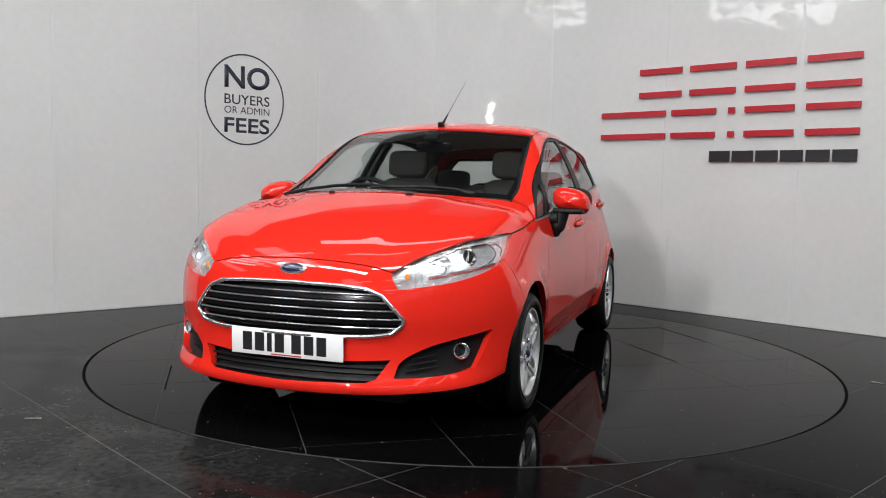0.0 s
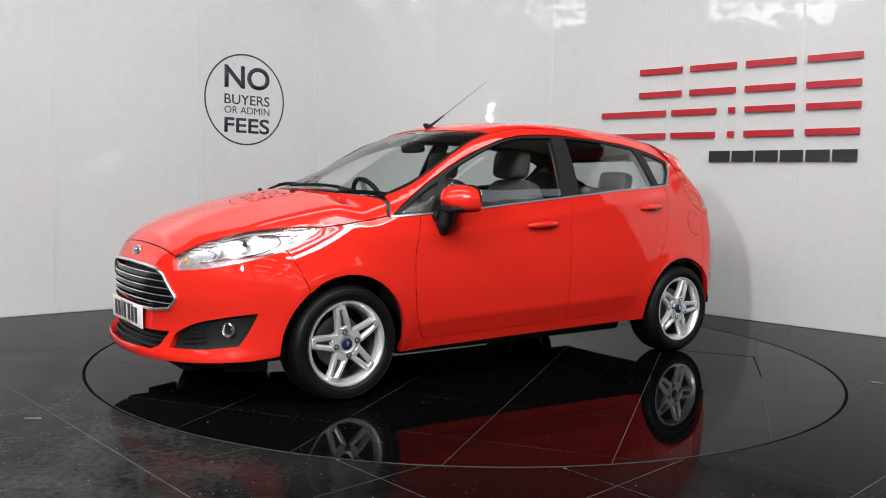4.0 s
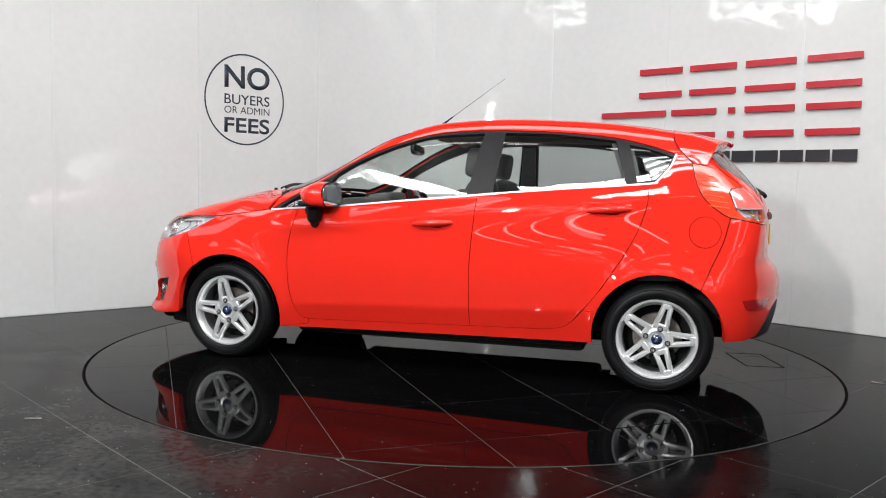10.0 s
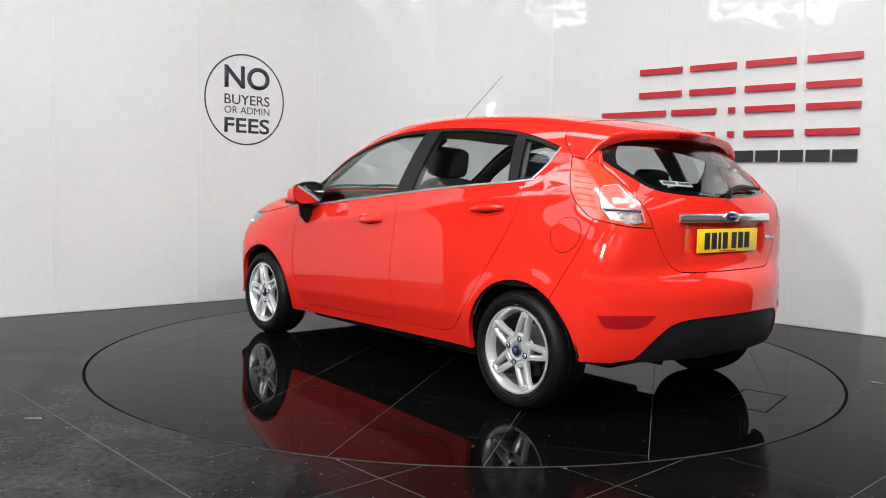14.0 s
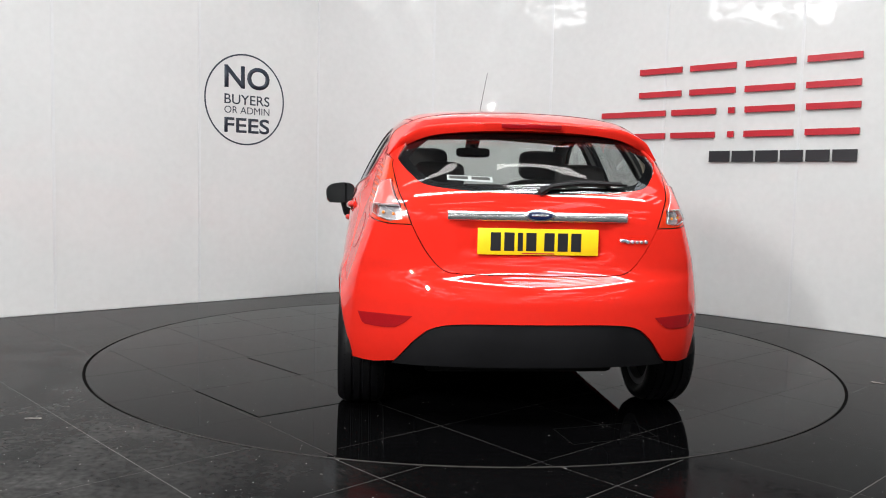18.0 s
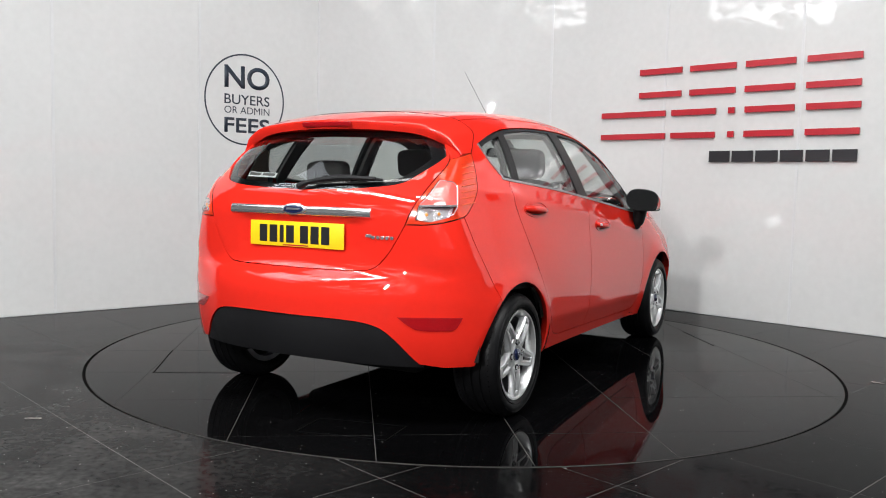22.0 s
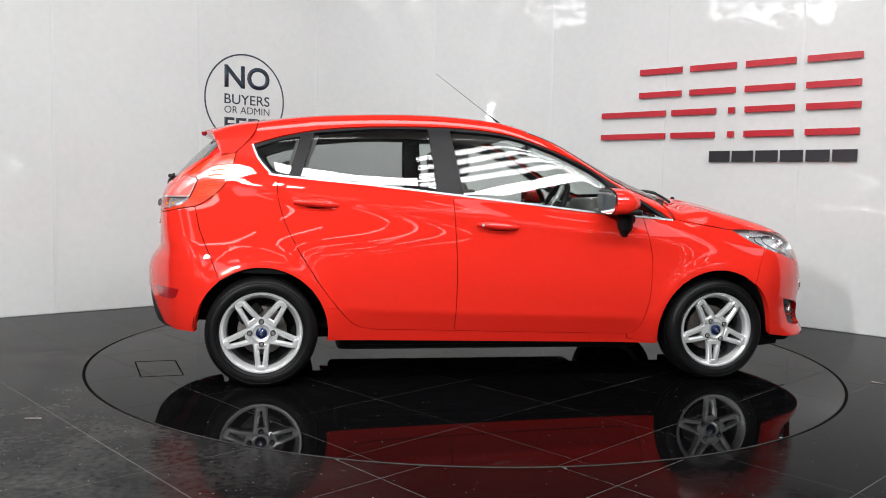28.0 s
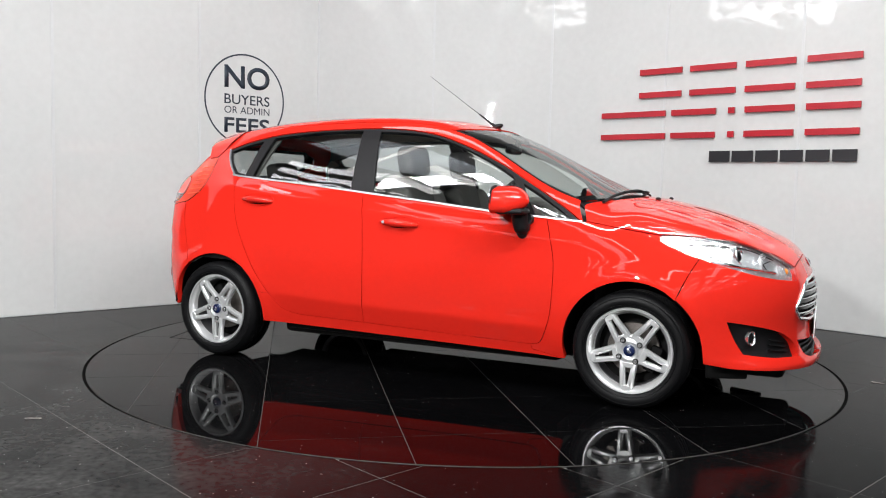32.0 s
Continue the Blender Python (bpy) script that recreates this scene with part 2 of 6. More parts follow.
def resample(poly, step):
    out = []
    for a, b in zip(poly, np.roll(poly, -1, 0)):
        n = max(1, int(math.ceil(np.hypot(*(b - a)) / step)))
        out.extend(a + (b - a) * (i / n) for i in range(n))
    return np.array(out)


def inset(poly, d):
    """The outline moved inwards by d."""
    a = np.roll(poly, 1, 0)
    b = np.roll(poly, -1, 0)
    e1, e2 = poly - a, b - poly
    e1 /= np.maximum(np.linalg.norm(e1, axis=1, keepdims=True), 1e-9)
    e2 /= np.maximum(np.linalg.norm(e2, axis=1, keepdims=True), 1e-9)
    area = np.sum(poly[:, 0] * b[:, 1] - b[:, 0] * poly[:, 1])
    t = e1 + e2
    nrm = np.stack([-t[:, 1], t[:, 0]], -1) * (1 if area > 0 else -1)
    nrm /= np.maximum(np.linalg.norm(nrm, axis=1, keepdims=True), 1e-9)
    return poly + d * nrm


def within(poly, q):
    """Which of the points q lie inside an outline."""
    x, y = q[:, 0], q[:, 1]
    hit = np.zeros(len(q), bool)
    for (x0, y0), (x1, y1) in zip(poly, np.roll(poly, -1, 0)):
        if y0 == y1:
            continue
        hit ^= ((y0 > y) != (y1 > y)) & (x < (x1 - x0) * (y - y0) / (y1 - y0) + x0)
    return hit

# ---------------------------------------------------------------- the car's form
# Car space: x forwards, y to its left, z up, origin on the floor midway between the axles.
AXLE, HUB_Z, TYRE_R, ARCH_R = 1.2445, 0.286, 0.286, 0.335


def curve(*pts):
    """A smooth function through (x, value) pairs; flat beyond its ends."""
    pts = sorted(pts)
    xs, ys = np.array([p[0] for p in pts], float), np.array([p[1] for p in pts], float)
    slope = np.diff(ys) / np.diff(xs)
    tan = np.zeros(len(xs))
    for i in range(1, len(xs) - 1):
        a, b = slope[i - 1], slope[i]
        tan[i] = 0 if a * b <= 0 else 2 * a * b / (a + b) * 0.5 + 0.25 * (a + b)
    tan[0], tan[-1] = slope[0], slope[-1]

    def value(x):
        x = np.clip(np.asarray(x, float), xs[0], xs[-1])
        i = np.clip(np.searchsorted(xs, x) - 1, 0, len(xs) - 2)
        h = xs[i + 1] - xs[i]
        s = (x - xs[i]) / h
        return ((1 + 2 * s) * (1 - s) ** 2 * ys[i] + s * (1 - s) ** 2 * h * tan[i]
                + s * s * (3 - 2 * s) * ys[i + 1] + s * s * (s - 1) * h * tan[i + 1])
    return value


# centre line from nose to spoiler, seen from the side
crest = curve((2.3, 0.47), (2.04, 0.66), (1.98, 0.745), (1.87, 0.815), (1.6, 0.92), (1.3, 0.994), (1.12, 1.03), (0.95, 1.1),
              (0.78, 1.178), (0.45, 1.335), (0.24, 1.41), (0.02, 1.452), (-0.39, 1.472), (-0.9, 1.453), (-1.35, 1.40), (-1.6, 1.35), (-1.9, 1.27))
crown = curve((2.1, 0.16), (1.7, 0.13), (1.25, 0.12), (1.05, 0.22), (0.7, 0.30), (0.3, 0.2), (0.0, 0.13), (-0.9, 0.12), (-1.5, 0.16))
nose_x = curve((0.10, 1.86), (0.16, 1.98), (0.2, 2.07), (0.24, 2.083), (0.29, 2.052), (0.40, 2.038), (0.52, 2.05), (0.62, 2.04), (0.70, 2.012), (0.78, 1.972), (1.1, 1.85))
tail_x = curve((0.12, -1.755), (0.22, -1.832), (0.30, -1.875), (0.45, -1.907), (0.56, -1.909), (0.64, -1.886), (0.68, -1.85), (0.72, -1.828),
               (0.80, -1.825), (0.90, -1.825), (1.02, -1.80), (1.15, -1.705), (1.28, -1.58), (1.5, -1.36))
tail_round = curve((0.2, 0.27), (0.6, 0.26), (0.75, 0.09), (0.95, 0.10), (1.1, 0.2), (1.3, 0.34))
low_w = curve((2.1, 0.78), (1.8, 0.80), (1.55, 0.84), (1.25, 0.85), (0.85, 0.832), (0.3, 0.828), (-0.3, 0.835), (-0.8, 0.845), (-1.24, 0.845), (-1.55, 0.818), (-1.95, 0.758))
belt_w = curve((2.0, 0.66), (1.6, 0.728), (1.32, 0.76), (1.0, 0.785), (0.5, 0.795), (0.0, 0.79), (-0.5, 0.78), (-1.1, 0.732), (-1.4, 0.674), (-1.8, 0.602))
roof_w = curve((1.0, 0.635), (0.3, 0.612), (0.0, 0.605), (-0.5, 0.59), (-1.0, 0.57), (-1.3, 0.545), (-1.7, 0.46))
belt_z = curve((2.0, 0.70), (1.4, 0.84), (1.0, 0.9), (0.56, 0.925), (-0.23, 1.005), (-1.1, 1.085), (-1.5, 1.12), (-1.9, 1.14))
crease_z = curve((1.0, 0.345), (0.6, 0.36), (-0.24, 0.385), (-0.9, 0.415))


def side_w(x, z):
    """Half width of the flank at x and height z."""
    lo, be, ro, zb = low_w(x), belt_w(x), roof_w(x), belt_z(x)
    s = np.clip((z - 0.55) / (zb - 0.55), 0, 1)
    w = lo + (be - lo) * s ** (1.9 - 0.65 * np.clip((-0.95 - x) / 0.45, 0, 1))
    w = w - 0.055 * (np.clip(0.55 - z, 0, 1) / 0.35) ** 2
    u = np.clip((z - zb) / (1.38 - zb), 0, 1.6)
    w = w + (ro - be) * u + 0.012 * np.clip(4 * u * (1 - u), 0, 1)
    doors = np.clip((0.98 - x) / 0.3, 0, 1) * np.clip((x + 0.98) / 0.3, 0, 1)
    doors = doors * doors * (3 - 2 * doors)
    w = w - doors * 0.10 * np.clip(crease_z(x) - z, 0, 0.12)                                    # lower door tuck
    w = w + doors * 0.0065 * np.exp(-np.sqrt((z - crease_z(x)) ** 2 + 0.004 ** 2) / 0.028)                            # crease along the door foot
    d = z - zb + 0.10 + 0.02 * x
    w = w + 0.0115 * np.exp(-np.sqrt(d ** 2 + 0.005 ** 2) / 0.042) * np.clip((1.15 - x) / 0.4, 0, 1) * np.clip((x + 1.62) / 0.35, 0, 1)    # shoulder line
    for ax in (AXLE, -AXLE):
        r = np.hypot(x - ax, z - HUB_Z)
        w = w + 0.012 * np.exp(-((r - 0.35) / 0.05) ** 2) * np.clip((z - 0.16) / 0.1, 0, 1)      # wheel arch lip
    return w


def smax(a, b, k):
    h = np.maximum(k - np.abs(a - b), 0) / k
    return np.maximum(a, b) + h * h * k / 4


top_round = curve((2.1, 0.10), (1.5, 0.09), (1.0, 0.07), (0.6, 0.06), (0.2, 0.10), (-1.2, 0.12), (-1.7, 0.08))


def field(p):
    """Below zero inside the car's skin."""
    x, y, z = p[:, 0], np.abs(p[:, 1]), p[:, 2]
    e = 0.01
    rise = (crest(x + e) - crest(x - e)) / (2 * e)
    top = (z - crest(x) + crown(x) * y ** 2) / np.sqrt(1 + rise ** 2)
    fold = 0.30 + 0.10 * np.clip((1.9 - x) / 0.8, 0, 1)
    ridge = np.clip((fold + 0.06 - y) / 0.12, 0, 1)
    top = top - 0.008 * ridge * ridge * (3 - 2 * ridge) * np.clip((x - 1.13) / 0.1, 0, 1) * np.clip((2.0 - x) / 0.25, 0, 1)     # raised middle of the bonnet
    side = 0.96 * (y - side_w(x, z))
    front = 0.92 * (x - nose_x(z) + 0.25 * y ** 2 + 0.59 * y ** 4)
    rear = 0.92 * (tail_x(z) + tail_round(z) * y ** 2 + 0.25 * y ** 4 - x)
    def ease(a):
        a = np.clip(a, 0, 1)
        return a * a * (3 - 2 * a)
    rear = rear + 0.011 * ease((0.36 - y) / 0.07) * ease((z - 0.745) / 0.035) * ease((0.912 - z) / 0.014) * np.clip(-x, 0, 1)     # niche for the plate
    f = smax(top, side, top_round(x))
    f = smax(f, front, 0.07)
    f = smax(f, rear, 0.09)
    return smax(f, 0.15 - z, 0.05)


def slope_of(p, e=0.004):
    g = np.stack([field(p + d) - field(p - d) for d in np.eye(3) * e], -1)
    return g / np.maximum(np.linalg.norm(g, axis=1, keepdims=True), 1e-9)


NOSE_X, TAIL_X = 0.9, -0.9


def sight(view, q):
    """Start and direction of the straight line that a view draws for each (u, v)."""
    u, v = q[:, 0], q[:, 1]
    o, one = np.zeros_like(u), np.ones_like(u)
    if view == "side":
        return np.stack([u, 1.2 * one, v], -1), np.stack([o, -one, o], -1)
    if view == "top":
        return np.stack([u, v, 1.9 * one], -1), np.stack([o, o, -one], -1)
    if view == "rear":
        return np.stack([-2.4 * one, u, v], -1), np.stack([one, o, o], -1)
    c, s = np.cos(u), np.sin(u)
    if view == "nose":
        return np.stack([NOSE_X + 1.6 * c, 1.6 * s, v], -1), np.stack([-c, -s, o], -1)
    return np.stack([TAIL_X - 1.6 * c, 1.6 * s, v], -1), np.stack([c, -s, o], -1)


def on(view, q):
    """The points of the skin under (u, v) of a view."""
    q = np.asarray(q, float).reshape(-1, 2)
    start, way = sight(view, q)
    steps = np.linspace(0, 1.59, 70)
    many = (start[:, None, :] + way[:, None, :] * steps[None, :, None]).reshape(-1, 3)
    inside = (field(many) < 0).reshape(len(q), -1)
    first = np.where(inside.any(1), np.maximum(inside.argmax(1), 1), len(steps) - 1)
    lo, hi = steps[first - 1], steps[first]
    for _ in range(11):
        mid = (lo + hi) / 2
        deep = field(start + way * mid[:, None]) < 0
        hi, lo = np.where(deep, mid, hi), np.where(deep, lo, mid)
    return start + way * ((lo + hi) / 2)[:, None]


def to(view, p):
    """The (u, v) of points in a view."""
    x, y, z = np.asarray(p, float).T
    if view == "side":
        return np.stack([x, z], -1)
    if view == "top":
        return np.stack([x, y], -1)
    if view == "rear":
        return np.stack([y, z], -1)
    if view == "nose":
        return np.stack([np.arctan2(y, x - NOSE_X), z], -1)
    return np.stack([np.arctan2(y, TAIL_X - x), z], -1)

from mathutils.geometry import delaunay_2d_cdt


def panel(name, outline, view, mat, parent, holes=(), depth=0.012, off=0.0, gap=0.002, step=0.028, edge=0.016, mirror=False, label="", soft=0.0):
    """A sheet of the car's skin: an outline drawn in one view, laid on the form, with a turned-in rim."""
    outer = resample(inset(np.asarray(outline, float), gap), edge)
    cuts = [resample(inset(np.asarray(h, float), -gap), edge) for h in holes]
    lo, hi = outer.min(0), outer.max(0)
    gx, gy = np.meshgrid(np.arange(lo[0] + step / 2, hi[0], step), np.arange(lo[1] + step / 2, hi[1], step))
    gx = gx + (np.arange(gx.shape[0]) % 2)[:, None] * step / 2
    grid = np.stack([gx.ravel(), gy.ravel()], -1)
    keep = within(outer, grid)
    for c in cuts:
        keep &= ~within(c, grid)
    grid = grid[keep]
    bound = np.vstack([outer, *cuts])
    if len(grid):
        near = np.min(((grid[:, None, :] - bound[None]) ** 2).sum(-1), 1)
        grid = grid[near > (0.55 * edge) ** 2]
    pts = np.vstack([bound, grid])
    rims, k = [], 0
    for c in [outer, *cuts]:
        rims += [(k + i, k + (i + 1) % len(c)) for i in range(len(c))]
        k += len(c)
    from_cdt = delaunay_2d_cdt([Vector(p) for p in pts], rims, [], 0, 1e-6)
    q = np.array([tuple(v) for v in from_cdt[0]])
    tri = np.array([f for f in from_cdt[2] if len(f) == 3])
    mid = q[tri].mean(1)
    keep = within(outer, mid)
    for c in cuts:
        keep &= ~within(c, mid)
    tri = tri[keep]
    p = on(view, q)
    n = slope_of(p)
    p, n = p + n * off, slope_of(p, 0.02)
    a, b, c = p[tri[:, 0]], p[tri[:, 1]], p[tri[:, 2]]
    flip = (np.cross(b - a, c - a) * n[tri[:, 0]]).sum(1) < 0
    tri[flip] = tri[flip][:, ::-1]
    seen = {}
    for f in tri.tolist():
        for i in range(3):
            e = (f[i], f[(i + 1) % 3])
            seen[e] = True
    border = [e for e in seen if (e[1], e[0]) not in seen]
    verts, normals, faces = p.tolist(), n.tolist(), tri.tolist()
    smooth = [True] * len(faces)
    index = {}
    for e in border:
        for v in e:
            if v not in index:
                index[v] = len(verts)
                verts.append(p[v].tolist()), normals.append((0, 0, 0))
                verts.append((p[v] - n[v] * depth).tolist()), normals.append((0, 0, 0))
    for v, w in border:
        faces.append((index[w], index[v], index[v] + 1, index[w] + 1))
        smooth.append(False)
    if mirror:
        verts = [(x, -y, z) for x, y, z in verts]
        normals = [(x, -y, z) for x, y, z in normals]
        faces = [f[::-1] for f in faces]
    me = bpy.data.meshes.new(name)
    me.from_pydata(verts, [], faces)
    me.materials.append(mat)
    me.polygons.foreach_set("use_smooth", smooth)
    me.normals_split_custom_set_from_vertices(normals)
    me.update()
    ob = new(name, me)
    ob.parent = parent
    if label:
        ob["label"] = label
    return ob


def both(name, outline, view, mat, parent, **kw):
    """The same panel on the left and on the right flank."""
    return [panel(name, outline, view, mat, p, mirror=m, **kw) for m, p in zip((False, True), parent if isinstance(parent, (list, tuple)) else (parent, parent))]


# ---------------------------------------------------------------- the hall and the bowed white wall
WALL_L, WALL_R, WALL_TOP = radians(42.15), radians(-41.4), 3.3
APEX, BOW = Vector((-0.084, 3.797)), 2.1
_tan = BOW * math.tan((WALL_L - WALL_R) / 2)
_dl, _dr = Vector((math.cos(WALL_L), math.sin(WALL_L))), Vector((math.cos(WALL_R), math.sin(WALL_R)))
BOW_A, BOW_B = APEX - _tan * _dl, APEX + _tan * _dr
BOW_C = BOW_A + BOW * Vector((_dl.y, -_dl.x))
ARC = BOW * (WALL_L - WALL_R)


def wall_at(s):
    """Point and outward way of the wall's foot, s metres to the right of where the bow begins."""
    if s < 0:
        return BOW_A + s * _dl, WALL_L
    if s < ARC:
        a = WALL_L - s / BOW
        return BOW_C + BOW * Vector((-math.sin(a), math.cos(a))), a
    return BOW_B + (s - ARC) * _dr, WALL_R


def wall_strip(bm, s0, s1, z0, z1, back, proud):
    """A slab of the wall between s0 and s1, bent along it."""
    n = max(1, int(math.ceil((s1 - s0) / 0.06))) if s1 > 0 and s0 < ARC else 1
    rows = []
    for i in range(n + 1):
        p, a = wall_at(s0 + (s1 - s0) * i / n)
        out = Vector((math.sin(a), -math.cos(a)))
        f, b = p + out * proud, p - out * back
        rows.append([bm.verts.new((f.x, f.y, z0)), bm.verts.new((f.x, f.y, z1)), bm.verts.new((b.x, b.y, z1)), bm.verts.new((b.x, b.y, z0))])
    for p, q in zip(rows, rows[1:]):
        for j in range(4):
            bm.faces.new((p[j], q[j], q[(j + 1) % 4], p[(j + 1) % 4]))
    bm.faces.new(rows[0]), bm.faces.new(rows[-1][::-1])


def build_wall():
    bm = bmesh.new()
    wall_strip(bm, -4.2, ARC + 4.2, 0.0, WALL_TOP, 0.12, -0.006)
    wall = part("wall_backdrop", bm, SEAM, None, smooth=False)
    tagged(wall, "glossy white panelled wall bowed round the turntable", "wall", kind="structure")
    s = -2.27 - 1.178
    seams = [s + 1.178 * i for i in range(10)]
    for a, b in zip(seams, seams[1:]):
        bm = bmesh.new()
        wall_strip(bm, a + 0.0018, b - 0.0018, 0.006, WALL_TOP - 0.01, 0.005, 0.0)
        part("wall_panel", bm, WALL_WHITE, wall, angle=30)
    for a in seams:
        bm = bmesh.new()
        wall_strip(bm, a - 0.011, a + 0.011, 0.006, WALL_TOP - 0.01, 0.0, 0.003)
        part("joint_strip", bm, SEAM, wall, smooth=False)
    bm = bmesh.new()
    wall_strip(bm, ARC + 0.36, ARC + 0.645, 0.135, 0.73, 0.0, 0.004)
    hatch = part("access_panel", bm, WALL_WHITE, wall, "flush white access panel near the floor", smooth=False)
    return wall


def wall_pose(s, z, proud):
    p, a = wall_at(s)
    out = Vector((math.sin(a), -math.cos(a)))
    p = p + out * proud
    return Matrix.Translation((p.x, p.y, z)) @ Matrix.Rotation(a, 4, "Z") @ Matrix.Rotation(radians(90), 4, "X")


def lettering(name, text, height, width, m, mat, parent, depth=0.001, bold=0.0):
    """A word from the built-in font, fitted to a height and width, its lower left corner on the pose m."""
    cu = bpy.data.curves.new(name, "FONT")
    cu.body, cu.size, cu.extrude, cu.offset, cu.resolution_u = text, 1.0, 0.0, bold, 6
    tmp = new(name, cu)
    me = bpy.data.meshes.new_from_object(tmp.evaluated_get(bpy.context.evaluated_depsgraph_get()))
    bpy.data.objects.remove(tmp)
    co = np.array([v.co for v in me.vertices])
    lo, hi = co.min(0), co.max(0)
    fit = Matrix.Diagonal((width / (hi[0] - lo[0]), height / (hi[1] - lo[1]), 1, 1)) @ Matrix.Translation((-lo[0], -lo[1], 0))
    bm = bmesh.new()
    bm.from_mesh(me)
    bmesh.ops.transform(bm, matrix=m @ fit, verts=bm.verts)
    up = (m.to_3x3() @ Vector((0, 0, 1))) * depth
    ext = bmesh.ops.extrude_face_region(bm, geom=bm.faces[:])
    bmesh.ops.translate(bm, vec=up, verts=[v for v in ext["geom"] if isinstance(v, bmesh.types.BMVert)])
    return part(name, bm, mat, parent, smooth=False)


L0 = (Vector((-1.55, 2.47)) - BOW_A).dot(_dl)           # along the wall to the decal's zero
R0 = ARC + (Vector((1.74, 2.19)) - BOW_B).dot(_dr)      # and to the sign's


def build_decal():
    root = new("wall_decal")
    tagged(root, "round dark vinyl decal with lettering on the white wall", "decal")
    bm = bmesh.new()
    m = wall_pose(L0 - 0.565, 1.777, 0.0008)
    ro, ri, n = 0.392, 0.378, 96
    a = [[bm.verts.new(m @ Vector((r * 0.985 * math.cos(t), r * 1.02 * math.sin(t), z))) for t in [2 * math.pi * i / n for i in range(n)]] for r, z in ((ri, 0), (ri, 0.0012), (ro, 0.0012), (ro, 0))]
    for p, q in zip(a, a[1:] + a[:1]):
        for i in range(n):
            bm.faces.new((p[i], p[(i + 1) % n], q[(i + 1) % n], q[i]))
    part("ring", bm, DECAL, root)
    for word, z0, z1, bold in (("NO", 1.872, 2.070, 0.022), ("BUYERS", 1.733, 1.819, 0.006), ("OR ADMIN", 1.652, 1.714, 0.0), ("FEES", 1.484, 1.617, 0.018)):
        lettering("word", word, z1 - z0, 0.438, wall_pose(L0 - 0.765, z0, 0.0008), DECAL, root, bold=bold)
    return root


def bars(root, name, mat, cells, thick):
    """Plain slabs on the right-hand wall: (s0, z0, s1, z1, lean)."""
    for s0, z0, s1, z1, lean in cells:
        bm = bmesh.new()
        m = wall_pose(R0, 0, 0.012)
        prism(bm, [(s0, z0), (s1, z0), (s1 + lean, z1), (s0 + lean, z1)], m, thick)
        part(name, bm, mat, root, smooth=False)


def build_sign():
    root = new("wall_sign")
    tagged(root, "raised red and black bar sign on the white wall", "sign")
    t = 0.05
    upper = [(-0.235, 0.170), (0.249, 0.657), (0.738, 1.142), (1.230, 1.634)]
    lower = [(-0.62, 0.03), (0.088, 0.494), (0.605, 0.66), (0.745, 1.147), (1.238, 1.64)]
    cells = []
    for a, b in upper:
        cells += [(a, 2.135 - t, b, 2.135, 0), (a, 1.882, b, 1.882 + t, 0)]
    for a, b in lower:
        cells += [(a, 1.765 - t, b, 1.765, 0), (a, 1.517, b, 1.517 + t, 0)]
    bars(root, "red_bar", SIGN_RED, cells, 0.02)
    bars(root, "black_bar", SIGN_BLACK, [(0.452 + 0.2 * i, 1.312, 0.452 + 0.2 * i + 0.178, 1.404, 0) for i in range(6)], 0.014)
    return root


def slab(name, x0, x1, y0, y1, z0, z1, mat, label, category):
    bm = bmesh.new()
    box(bm, pose((x0 + x1) / 2, (y0 + y1) / 2, (z0 + z1) / 2), x1 - x0, y1 - y0, z1 - z0)
    return tagged(part(name, bm, mat, None, smooth=False), label, category, kind="structure")


HALL = (-18.0, 18.0, -46.0, 5.5)


def build_hall():
    x0, x1, y0, y1 = HALL
    slab("wall_south", x0, x1, y0 - 0.2, y0, 0, HALL_H, HALL_GREY, "plain grey hall wall behind the camera", "wall")
    slab("wall_north", x0, x1, y1, y1 + 0.2, 0, HALL_H, HALL_GREY, "plain grey hall wall behind the panels", "wall")
    slab("wall_west", x0 - 0.2, x0, y0 - 0.2, y1 + 0.2, 0, HALL_H, HALL_GREY, "plain grey hall side wall", "wall")
    slab("wall_east", x1, x1 + 0.2, y0 - 0.2, y1 + 0.2, 0, HALL_H, HALL_GREY, "plain grey hall side wall", "wall")
    slab("ceiling", x0 - 0.2, x1 + 0.2, y0 - 0.2, y1 + 0.2, HALL_H, HALL_H + 0.15, HALL_DARK, "dark sheet roof of the hall", "ceiling")


build_wall()
build_decal()
build_sign()
build_hall()


# ---------------------------------------------------------------- floor and turntable
TABLE_R, TILE_W = 2.230, 0.60


def tile_poly(i, j, turn, du, dv, keep, half=TILE_W / 2 - 0.0016):
    """Corners of a square tile of a turned grid, clipped by keep(poly)."""
    c, s = math.cos(turn), math.sin(turn)
    u, v = du + i * TILE_W + TILE_W / 2, dv + j * TILE_W + TILE_W / 2
    sq = [(u - half, v - half), (u + half, v - half), (u + half, v + half), (u - half, v + half)]
    return keep([(c * a - s * b, s * a + c * b) for a, b in sq])


